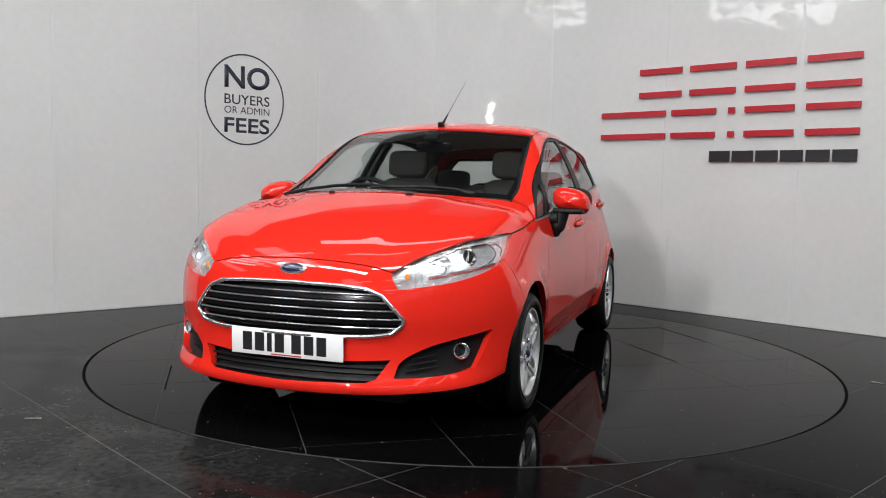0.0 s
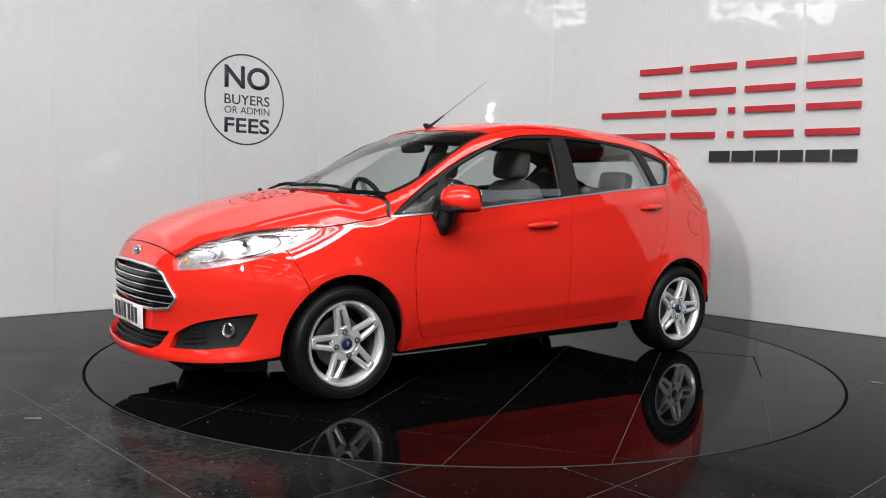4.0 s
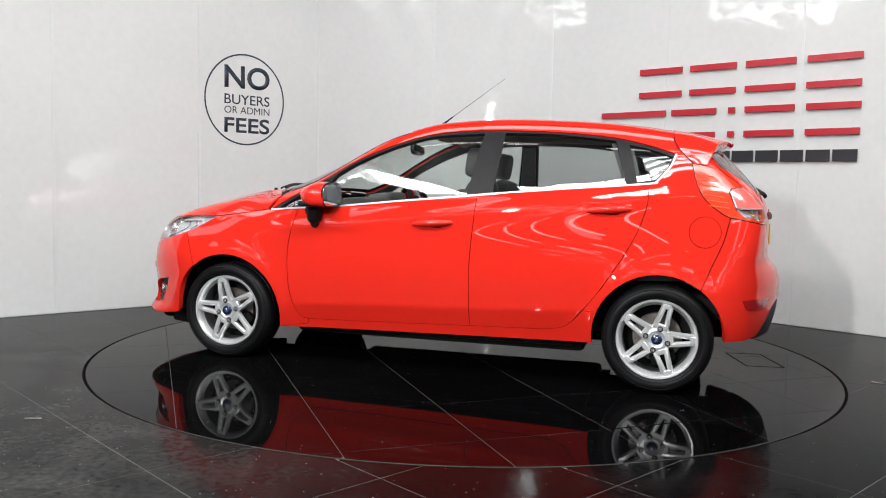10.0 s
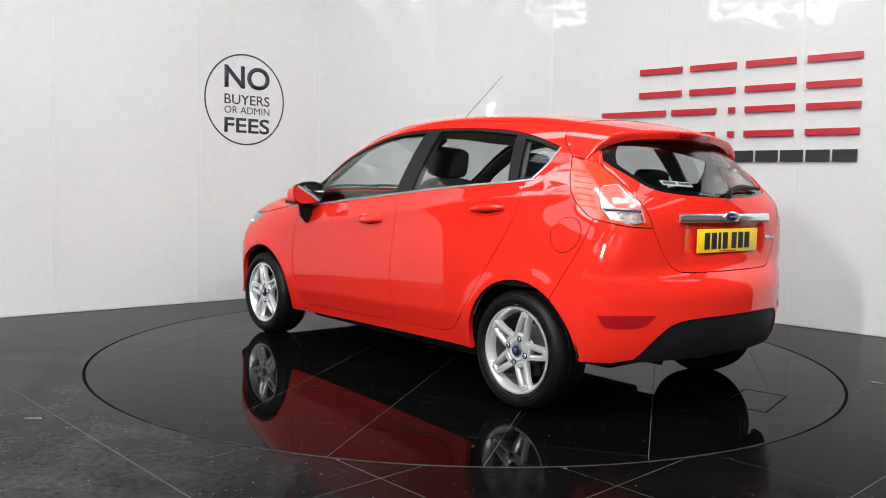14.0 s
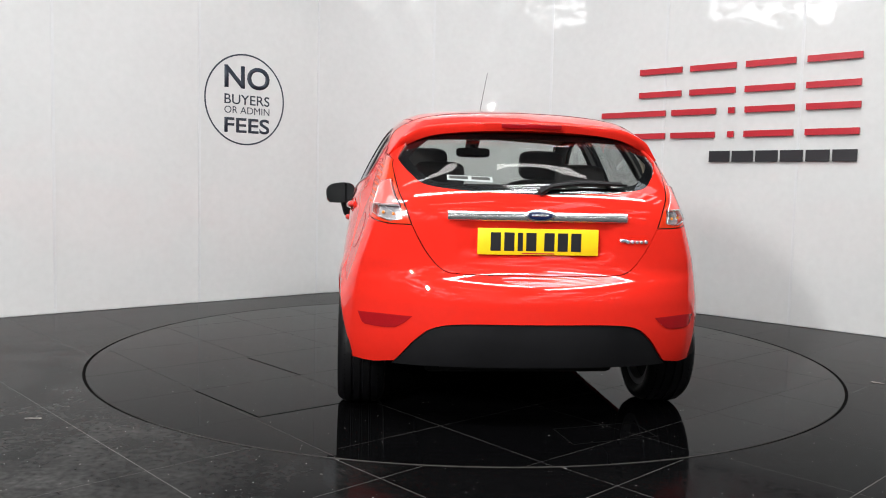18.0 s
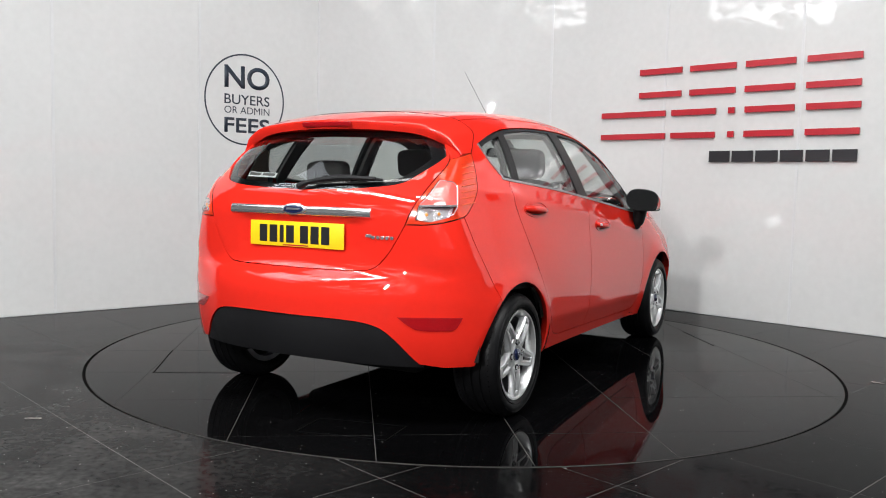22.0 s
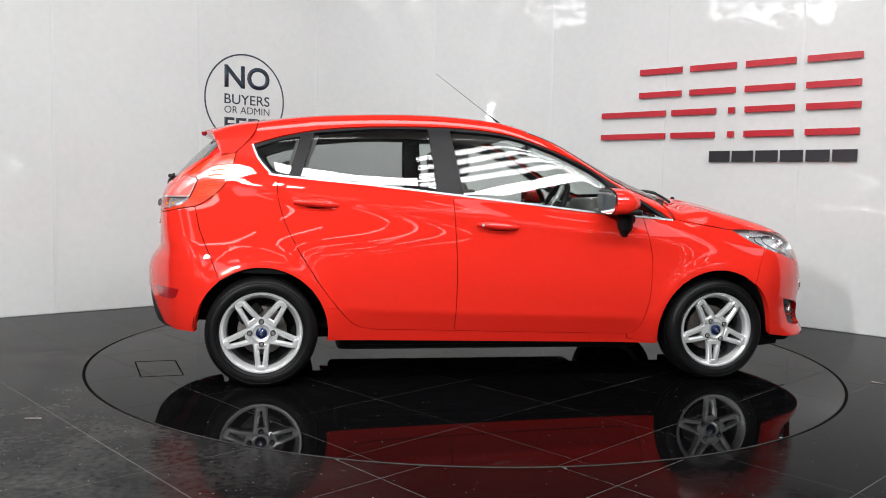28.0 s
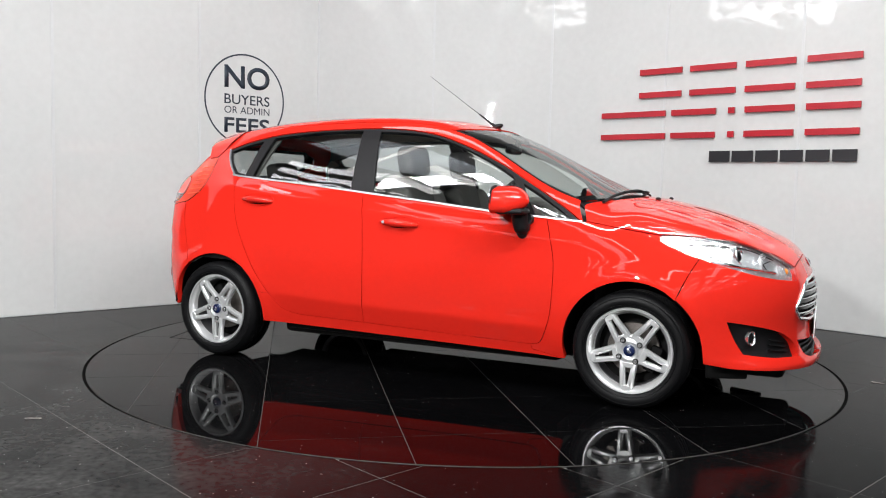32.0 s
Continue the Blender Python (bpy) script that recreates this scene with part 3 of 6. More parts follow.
def clip_disc(r, inside):
    """Clips a convex outline by a circle about the axle; outside keeps the far part."""
    def keep(poly):
        dense = []
        for (x0, y0), (x1, y1) in zip(poly, poly[1:] + poly[:1]):
            n = 24
            dense += [(x0 + (x1 - x0) * k / n, y0 + (y1 - y0) * k / n) for k in range(n)]
        rad = [math.hypot(*p) for p in dense]
        ok = [(q <= r) == inside for q in rad]
        if all(ok):
            return poly
        if not any(ok):
            return []
        start = next(k for k in range(len(ok)) if ok[k] and not ok[k - 1])
        dense, ok, rad = dense[start:] + dense[:start], ok[start:] + ok[:start], rad[start:] + rad[:start]
        kept = [p for p, o in zip(dense, ok) if o]
        first, last = kept[0], kept[-1]
        a0, a1 = math.atan2(last[1], last[0]), math.atan2(first[1], first[0])
        d = (a1 - a0 + math.pi) % (2 * math.pi) - math.pi
        arc = [(r * math.cos(a0 + d * k / 12), r * math.sin(a0 + d * k / 12)) for k in range(13)]
        out = [kept[0]]
        for p, q, nx in zip(kept, kept[1:], kept[2:] + [arc[0]]):
            if abs((q[0] - p[0]) * (nx[1] - q[1]) - (q[1] - p[1]) * (nx[0] - q[0])) > 1e-9:
                out.append(q)
        return out + arc
    return keep


def tile(parent, poly, z, mat, name="tile"):
    bm = bmesh.new()
    lo, hi, n = [], [], len(poly)
    cx, cy = sum(p[0] for p in poly) / n, sum(p[1] for p in poly) / n
    hi = [bm.verts.new((x, y, z)) for x, y in poly]
    lo = [bm.verts.new((x, y, z - 0.008)) for x, y in poly]
    bm.faces.new(hi)
    for k in range(n):
        bm.faces.new((lo[k], lo[(k + 1) % n], hi[(k + 1) % n], hi[k]))
    return part(name, bm, mat, parent, smooth=False)


def build_floor():
    x0, x1, y0, y1 = HALL
    bm = bmesh.new()
    n = 128
    ring_in = [bm.verts.new((2.246 * math.cos(2 * math.pi * k / n), 2.246 * math.sin(2 * math.pi * k / n), -0.006)) for k in range(n)]
    ring_out = []
    for k in range(n):
        c, s = math.cos(2 * math.pi * k / n), math.sin(2 * math.pi * k / n)
        f = min([(x1 + 0.2) / c if c > 1e-6 else 1e9, (x0 - 0.2) / c if c < -1e-6 else 1e9, (y1 + 0.2) / s if s > 1e-6 else 1e9, (y0 - 0.2) / s if s < -1e-6 else 1e9])
        ring_out.append(bm.verts.new((f * c, f * s, -0.006)))
    low = [bm.verts.new((v.co.x, v.co.y, -0.12)) for v in ring_in]
    for k in range(n):
        q = (k + 1) % n
        bm.faces.new((ring_in[k], ring_out[k], ring_out[q], ring_in[q]))
        bm.faces.new((low[k], ring_in[k], ring_in[q], low[q]))
    for (x, y), a in zip([(x1 + 0.2, y1 + 0.2), (x0 - 0.2, y1 + 0.2), (x0 - 0.2, y0 - 0.2), (x1 + 0.2, y0 - 0.2)], range(4)):
        ang = math.atan2(y, x) % (2 * math.pi)
        k = int(ang / (2 * math.pi) * n)
        bm.faces.new((ring_out[k], bm.verts.new((x, y, -0.006)), ring_out[(k + 1) % n]))
    floor = part("floor", bm, TILE, None, smooth=False)
    tagged(floor, "polished black tiled showroom floor, dusty and speckled", "floor", kind="structure")
    keep = clip_disc(2.246, False)
    bed = bmesh.new()
    for i in range(-11, 12):
        for j in range(-11, 12):
            c = -0.088 + (i + 0.5) * TILE_W, 0.31 + (j + 0.5) * TILE_W
            wx, wy = (c[0] * math.cos(radians(45)) - c[1] * math.sin(radians(45))), (c[0] * math.sin(radians(45)) + c[1] * math.cos(radians(45)))
            if not (-4.9 < wx < 4.9 and -5.6 < wy < 3.7):
                continue
            poly = tile_poly(i, j, radians(45), -0.088, 0.31, keep)
            if len(poly) > 2:
                tile(floor, poly, 0.0, TILE)
                bed.faces.new([bed.verts.new((x, y, -0.0007)) for x, y in tile_poly(i, j, radians(45), -0.088, 0.31, keep, TILE_W / 2)])
    part("grout_bed", bed, GROUT, floor, "grey grout between the floor tiles", smooth=False)
    return floor


def build_table():
    root = new("turntable")
    tagged(root, "round turning platform set flush in the black tiled floor", "turntable")
    bm = bmesh.new()
    bmesh.ops.create_cone(bm, cap_ends=True, segments=128, radius1=TABLE_R, radius2=TABLE_R, depth=0.08, matrix=pose(0, 0, -0.0407))
    part("platter", bm, TABLE_GROUT, root)
    bm = bmesh.new()
    spun(bm, [(TABLE_R, -0.06), (2.2465, -0.06), (2.2465, -0.004), (TABLE_R, -0.004)], 128, pose(0, 0, 0, 90), closed=True)
    # dark fill put in for the unlit gap at the rim
    part("edge_gap", bm, GAP, root, "dark ring standing in for the open gap round the rim")
    keep = clip_disc(TABLE_R - 0.002, True)
    for i in range(-5, 5):
        for j in range(-5, 5):
            poly = tile_poly(i, j, radians(-55.1), -0.008, -0.01, keep)
            if len(poly) > 2:
                tile(root, poly, 0.0, TABLE_TILE)

    def open_joint(a, b, w=0.007):
        a, b = Vector((*a, 0)), Vector((*b, 0))
        d = b - a
        bm = bmesh.new()
        box(bm, pose((a.x + b.x) / 2, (a.y + b.y) / 2, 0.0003, 0, 0, math.degrees(math.atan2(d.y, d.x))), d.length, w, 0.0012)
        part("open_joint", bm, GAP, root, "dark open joint between tiles", smooth=False)
    for a, b in (((-1.048, 1.475), (-1.533, 1.104)), ((-1.533, 1.104), (-1.20, 0.60)), ((-0.246, 1.322), (-0.696, 0.981)), ((1.15, -1.36), (1.62, -1.04)),
                 ((-1.749, -0.194), (-1.967, -0.226)), ((-1.967, -0.226), (-1.865, -0.617)), ((-1.865, -0.617), (-1.65, -0.585)), ((-1.65, -0.585), (-1.749, -0.194))):
        open_joint(a, b)
    return root


build_floor()
TABLE = build_table()


# ---------------------------------------------------------------- lamps of the hall
GLOW = material("lit_diffuser", (1.0, 0.98, 0.95), 0.5, emit=5.0)
ROOFLIGHT = material("daylit_rooflight", (0.86, 0.93, 1.0), 0.5, emit=1.5)


def strip_light(x, y, z, length, turn, thick=0.035):
    root = new("strip_light")
    tagged(root, "long white batten light hung from the hall roof, lit", "lamp", group="ceiling strip lights")
    root.matrix_world = pose(x, y, z, 0, 0, turn)
    bm = bmesh.new()
    box(bm, pose(0, 0, 0.03), length, thick * 5, 0.05, 0.008)
    part("housing", bm, SEAM, root)
    bm = bmesh.new()
    box(bm, pose(0, 0, -0.008), length - 0.06, thick * 4.4, 0.024, 0.008)
    part("diffuser", bm, GLOW, root, "lit white diffuser")
    for s in (1, -1):
        bm = bmesh.new()
        rod(bm, (s * length * 0.4, 0, 0.05), (s * length * 0.4, 0, HALL_H - z), 0.006, seg=6)
        part("hanger", bm, STEEL, root)
    return root


for y in (-43.0, -36.0, -29.0, -23.0, -18.0, -13.5, -10.0, -7.2):
    for x in (-7.2, -3.6, 0.0, 3.6, 7.2) if y > -12 else (-14.4, -10.8, -7.2, -3.6, 0.0, 3.6, 7.2, 10.8, 14.4):
        strip_light(x, y, HALL_H - 0.5, 2.6, 0, 0.035 if y > -12 else 0.075)
for k in range(4):
    strip_light(-4.9 + 0.55 * k, -3.2, 4.4, 1.3, 78, 0.03)
for k in range(5):
    strip_light(2.6 + 0.5 * k, -2.4, 4.4, 1.3, 102, 0.03)
for k in range(4):
    strip_light(-3.4 + 2.3 * k, -1.9, 4.6, 1.6, 8, 0.03)
for x in (-8.5, -4.2, 4.2, 8.5):
    for y in (-40.0, -27.0, -15.0, -9.0, -2.5):
        bm = bmesh.new()
        box(bm, pose(x, y, HALL_H - 0.012), 0.9, 4.0, 0.02)
        tagged(part("rooflight", bm, ROOFLIGHT, None, smooth=False), "long translucent rooflight in the hall roof", "rooflight", group="hall rooflights")


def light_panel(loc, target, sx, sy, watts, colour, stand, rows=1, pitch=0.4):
    """One or more lit strips in dark frames, on a floor stand or hung from the roof. Frames and mounts are added round
    the lights.
    """
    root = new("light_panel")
    tagged(root, "unseen lit panel of long diffusers, dark frames added round the light", "lamp", group="studio light panels")
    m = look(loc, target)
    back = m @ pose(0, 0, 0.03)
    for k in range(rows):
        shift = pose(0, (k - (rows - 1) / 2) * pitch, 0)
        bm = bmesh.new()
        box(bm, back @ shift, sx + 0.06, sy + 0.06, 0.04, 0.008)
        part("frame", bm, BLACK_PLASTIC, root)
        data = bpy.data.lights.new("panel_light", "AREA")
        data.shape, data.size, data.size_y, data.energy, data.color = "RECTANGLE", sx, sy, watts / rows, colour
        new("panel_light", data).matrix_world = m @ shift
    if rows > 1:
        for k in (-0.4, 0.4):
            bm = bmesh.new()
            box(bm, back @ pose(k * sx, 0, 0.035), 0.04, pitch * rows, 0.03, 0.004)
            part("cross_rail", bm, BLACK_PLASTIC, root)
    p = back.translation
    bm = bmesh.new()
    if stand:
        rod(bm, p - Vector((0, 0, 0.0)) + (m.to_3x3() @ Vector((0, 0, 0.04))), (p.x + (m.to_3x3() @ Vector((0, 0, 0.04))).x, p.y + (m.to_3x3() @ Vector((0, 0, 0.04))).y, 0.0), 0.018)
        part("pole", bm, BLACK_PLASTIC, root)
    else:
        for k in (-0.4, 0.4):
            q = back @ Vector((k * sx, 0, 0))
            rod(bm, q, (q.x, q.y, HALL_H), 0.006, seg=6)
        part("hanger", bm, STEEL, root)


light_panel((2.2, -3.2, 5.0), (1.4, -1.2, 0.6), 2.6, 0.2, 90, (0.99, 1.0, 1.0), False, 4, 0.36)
# added fill above the wall, with no known fixture there
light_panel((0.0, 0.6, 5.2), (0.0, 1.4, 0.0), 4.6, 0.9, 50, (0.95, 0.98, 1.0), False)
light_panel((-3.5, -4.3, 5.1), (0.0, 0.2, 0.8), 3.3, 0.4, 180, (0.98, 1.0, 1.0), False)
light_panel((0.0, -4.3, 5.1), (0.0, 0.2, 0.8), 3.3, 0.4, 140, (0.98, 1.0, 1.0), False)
# added fill from the left, likewise without a known fixture
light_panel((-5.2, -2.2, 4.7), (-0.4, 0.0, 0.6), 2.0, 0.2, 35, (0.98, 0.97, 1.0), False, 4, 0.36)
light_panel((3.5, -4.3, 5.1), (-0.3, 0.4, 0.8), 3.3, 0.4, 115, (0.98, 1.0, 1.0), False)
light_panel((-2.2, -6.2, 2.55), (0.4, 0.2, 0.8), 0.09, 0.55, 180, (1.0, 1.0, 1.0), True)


# ---------------------------------------------------------------- the hatchback: skin
CAR = new("hatchback_car")
tagged(CAR, "bright red five-door hatchback parked on the turntable", "car")


def arc_pts(ax, a0, a1, n=18, r=ARCH_R):
    return [(ax + r * math.cos(radians(a0 + (a1 - a0) * k / n)), HUB_Z + r * math.sin(radians(a0 + (a1 - a0) * k / n))) for k in range(n + 1)]


def seen_as(view, pts):
    """Points of space as (u, v) of a view."""
    return [tuple(q) for q in to(view, np.array(pts, float))]


# lines shared by neighbouring panels, side view (x, z)
WING_TOP = [(1.35, 0.844), (1.2, 0.864), (1.0, 0.897)]
DOOR_FRONT = [(0.80, 0.912), (0.825, 0.82), (0.852, 0.686), (0.85, 0.52), (0.835, 0.40), (0.79, 0.285), (0.735, 0.262)]
DOOR_FOOT = [(0.735, 0.262), (0.25, 0.272), (-0.24, 0.287), (-0.66, 0.298)]
B_LINE = [(-0.262, 1.012), (-0.245, 0.80), (-0.235, 0.594), (-0.24, 0.287)]
DOOR_REAR = [(-1.165, 1.085), (-1.17, 0.99), (-1.13, 0.85), (-1.062, 0.714), (-0.96, 0.55), (-0.87, 0.43), (-0.77, 0.325), (-0.66, 0.298)]
BELT = [(0.98, 0.893), (0.80, 0.908), (0.56, 0.925), (0.2, 0.962), (-0.262, 1.008), (-0.7, 1.05), (-1.165, 1.088)]
DLO_TAIL = [(-1.165, 1.088), (-1.215, 1.108), (-1.275, 1.18), (-1.305, 1.25)]
DLO_TOP = [(-1.305, 1.25), (-1.15, 1.30), (-0.94, 1.343), (-0.63, 1.368), (-0.24, 1.374), (0.045, 1.348), (0.268, 1.285), (0.498, 1.187), (0.637, 1.108), (0.76, 1.036), (0.883, 0.962), (0.98, 0.893)]
# from above (x, y)
SCREEN_FOOT = [(1.14, 0.0), (1.12, 0.22), (1.06, 0.42), (0.935, 0.645)]
SCREEN_SIDE = [(0.935, 0.645), (0.81, 0.643), (0.665, 0.622), (0.45, 0.594), (0.19, 0.564)]
SCREEN_HEAD = [(0.19, 0.564), (0.255, 0.35), (0.285, 0.15), (0.29, 0.0)]
ROOF_SIDE = [(0.19, 0.564), (-0.2, 0.545), (-0.8, 0.53), (-1.30, 0.505)]
BONNET_LIP = [(0.0, 0.742), (0.166, 0.736), (0.30, 0.722), (0.385, 0.70)]         # nose view
LAMP_TOP = [(1.936, 0.43, 0.705), (1.87, 0.512, 0.757), (1.818, 0.562, 0.779), (1.716, 0.637, 0.818), (1.644, 0.675, 0.832), (1.5, 0.725, 0.842), (1.35, 0.765, 0.844)]
LAMP_FOOT = [(1.35, 0.765, 0.844), (1.48, 0.79, 0.772), (1.63, 0.745, 0.715), (1.80, 0.63, 0.664), (1.945, 0.455, 0.636)]
BUMPER_SEAM = [(1.545, 0.745), (1.50, 0.66), (1.452, 0.548)]

bonnet_lip3 = on("nose", smooth_line(BONNET_LIP))
bonnet_side3 = on("nose", smooth_line(seen_as("nose", LAMP_TOP)))
wing_top3 = on("side", smooth_line(WING_TOP))
lip, lamp_edge, wing_edge = to("top", bonnet_lip3), to("top", bonnet_side3), to("top", wing_top3)
half = np.vstack([lip, lamp_edge[1:], wing_edge[1:], smooth_line([(wing_edge[-1][0], wing_edge[-1][1]), (0.968, 0.70), (0.985, 0.635), (1.075, 0.45), (1.145, 0.22), (1.168, 0.0)])[1:]])
bonnet_line = np.vstack([half, (half[:-1] * [1, -1])[::-1][:-1]])
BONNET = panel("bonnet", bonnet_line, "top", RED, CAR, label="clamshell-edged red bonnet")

half = np.vstack([smooth_line(SCREEN_FOOT), smooth_line(SCREEN_SIDE)[1:], smooth_line(SCREEN_HEAD)[1:]])
screen_line = np.vstack([half, (half[1:-1] * [1, -1])[::-1]])
panel("windscreen", screen_line, "top", SCREEN, CAR, depth=0.004, off=-0.004, label="clear curved windscreen")
# black ceramic band round the windscreen
inner_half = np.vstack([smooth_line([(1.09, 0.0), (1.06, 0.25), (0.99, 0.45), (0.895, 0.61)]), smooth_line([(0.895, 0.61), (0.665, 0.597), (0.45, 0.566), (0.235, 0.535)])[1:], smooth_line([(0.235, 0.535), (0.285, 0.33), (0.315, 0.0)])[1:]])
panel("screen_band", screen_line, "top", GLOSS_BLACK, CAR, holes=[np.vstack([inner_half, (inner_half[1:-1] * [1, -1])[::-1]])], depth=0.003, off=-0.008, label="black printed band round the windscreen")

half = np.vstack([smooth_line(SCREEN_HEAD)[::-1], smooth_line(ROOF_SIDE)[1:], smooth_line([(-1.30, 0.505), (-1.33, 0.3), (-1.345, 0.0)])[1:]])
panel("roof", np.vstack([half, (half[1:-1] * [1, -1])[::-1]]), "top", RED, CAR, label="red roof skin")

# front bumper, drawn round the nose
arch_front = on("side", arc_pts(AXLE, 5, 62, 14))
seam3 = on("side", smooth_line(BUMPER_SEAM))
right = np.vstack([to("nose", bonnet_lip3), seen_as("nose", [(1.945, 0.43, 0.672)]), smooth_line(seen_as("nose", LAMP_FOOT))[::-1][:-6],
                   to("nose", seam3), to("nose", arch_front)[::-1][1:], seen_as("nose", [(1.575, 0.80, 0.255), (1.66, 0.72, 0.235), (1.85, 0.60, 0.222), (2.0, 0.35, 0.212), (2.06, 0.0, 0.206)])])
bumper_line = np.vstack([right, (right[1:-1] * [-1, 1])[::-1]])
GRILLE = np.array([(0.0, 0.650), (0.20, 0.646), (0.30, 0.637), (0.355, 0.612), (0.432, 0.515), (0.430, 0.492), (0.39, 0.452), (0.30, 0.438), (0.0, 0.432)])
GRILLE = np.vstack([GRILLE, (GRILLE[1:-1] * [-1, 1])[::-1]])
INTAKE = np.array([(0.0, 0.335), (0.25, 0.338), (0.385, 0.348), (0.335, 0.275), (0.30, 0.262), (0.0, 0.252)])
INTAKE = np.vstack([INTAKE, (INTAKE[1:-1] * [-1, 1])[::-1]])
FOG = ring(seen_as("nose", [(1.962, 0.45, 0.282), (1.94, 0.475, 0.345), (1.88, 0.565, 0.398), (1.78, 0.66, 0.43), (1.66, 0.755, 0.455)]),
           seen_as("nose", [(1.66, 0.755, 0.455), (1.70, 0.735, 0.37), (1.735, 0.71, 0.305)]), seen_as("nose", [(1.735, 0.71, 0.305), (1.85, 0.61, 0.285), (1.962, 0.45, 0.278)]))
FOG_R = (FOG * [-1, 1])[::-1]
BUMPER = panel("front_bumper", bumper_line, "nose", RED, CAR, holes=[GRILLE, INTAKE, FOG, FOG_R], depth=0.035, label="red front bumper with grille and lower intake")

# flanks
wing_line = ring(WING_TOP, [(1.0, 0.897), (0.98, 0.893)], [(0.98, 0.893), (0.88, 0.90), (0.80, 0.908)], DOOR_FRONT, [(0.735, 0.262), (0.74, 0.235)], [(0.74, 0.235), (0.905, 0.205)],
                 arc_pts(AXLE, 193.5, 62, 26), BUMPER_SEAM[::-1], seen_as("side", LAMP_FOOT[:3])[::-1][1:])
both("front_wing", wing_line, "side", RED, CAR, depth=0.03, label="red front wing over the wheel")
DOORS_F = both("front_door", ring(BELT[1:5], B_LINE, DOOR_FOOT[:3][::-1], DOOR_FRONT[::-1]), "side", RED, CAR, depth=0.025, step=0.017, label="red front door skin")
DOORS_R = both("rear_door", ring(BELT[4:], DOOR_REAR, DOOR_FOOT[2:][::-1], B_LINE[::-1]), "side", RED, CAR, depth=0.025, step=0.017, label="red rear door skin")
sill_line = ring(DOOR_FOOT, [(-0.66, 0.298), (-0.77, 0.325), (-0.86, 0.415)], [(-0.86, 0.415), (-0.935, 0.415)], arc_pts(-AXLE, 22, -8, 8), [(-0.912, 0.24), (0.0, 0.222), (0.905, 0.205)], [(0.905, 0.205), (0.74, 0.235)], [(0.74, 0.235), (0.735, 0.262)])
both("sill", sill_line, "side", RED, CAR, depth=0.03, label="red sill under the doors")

roof_edge = to("side", on("top", smooth_line(np.vstack([SCREEN_SIDE, ROOF_SIDE[1:]]))))
TAIL_TIP = (-1.385, 1.205)
side_line = np.vstack([[(0.985, 0.897)], roof_edge, smooth_line([roof_edge[-1], (-1.335, 1.29), TAIL_TIP])[1:],
                       smooth_line([TAIL_TIP, (-1.415, 1.09), (-1.46, 1.01), (-1.54, 0.945), (-1.585, 0.922)])[1:],
                       smooth_line([(-1.585, 0.922), (-1.555, 0.80), (-1.50, 0.67), (-1.452, 0.553)])[1:],
                       arc_pts(-AXLE, 127, 22, 30)[1:], [(-0.86, 0.415)], smooth_line(DOOR_REAR[:6])[::-1][1:],
                       smooth_line(DLO_TAIL)[1:], smooth_line(DLO_TOP)[1:-1]])
both("body_side", side_line, "side", RED, CAR, depth=0.02, label="red roof rail and rear quarter")

both("inner_frame", side_line, "side", TRIM_GREY, CAR, depth=0.004, off=-0.03, gap=-0.004, step=0.06, label="grey lining inside the roof rail")

# glazing
WIN_FRONT = ring([(0.69, 0.930), (0.2, 0.97), (-0.198, 1.008)], [(-0.198, 1.008), (-0.255, 1.357)], [(-0.255, 1.357), (0.03, 1.336), (0.25, 1.276), (0.47, 1.182), (0.59, 1.114)], [(0.59, 1.114), (0.69, 0.930)])
WIN_TRI = ring([(0.925, 0.910), (0.74, 0.925)], [(0.74, 0.925), (0.652, 1.078)], [(0.652, 1.078), (0.77, 1.010), (0.925, 0.910)])
WIN_REAR = ring([(-0.347, 1.027), (-0.7, 1.06), (-1.055, 1.09)], [(-1.055, 1.09), (-0.985, 1.322)], [(-0.985, 1.322), (-0.65, 1.355), (-0.375, 1.361)], [(-0.375, 1.361), (-0.347, 1.027)])
WIN_QUARTER = ring([(-1.115, 1.10), (-1.20, 1.115)], [(-1.20, 1.115), (-1.26, 1.18), (-1.285, 1.235)], [(-1.285, 1.235), (-1.17, 1.275), (-1.06, 1.30)], [(-1.06, 1.30), (-1.115, 1.10)])
dlo_line = ring(BELT, DLO_TAIL, DLO_TOP)
both("window_surround", dlo_line, "side", PILLAR_GREY, CAR, holes=[WIN_FRONT, WIN_TRI, WIN_REAR, WIN_QUARTER], depth=0.02, off=-0.004, label="satin black door pillars and window frames")
for nm, ln, mt in (("front_door_window", WIN_FRONT, GLASS), ("corner_window", WIN_TRI, GLASS), ("rear_door_window", WIN_REAR, GLASS_REAR), ("quarter_window", WIN_QUARTER, GLASS_REAR)):
    both(nm, ln, "side", mt, CAR, depth=0.004, off=-0.009, gap=-0.006)
strip = np.array(smooth_line(BELT + DLO_TAIL[1:]))
t = np.gradient(strip, axis=0)
t /= np.linalg.norm(t, axis=1, keepdims=True)
nrm = np.stack([t[:, 1], -t[:, 0]], -1)
both("belt_trim", np.vstack([strip + nrm * 0.0055, (strip - nrm * 0.0035)[::-1]]), "side", TRIM_CHROME, CAR, depth=0.01, off=0.004, gap=0, label="chrome waistline trim")

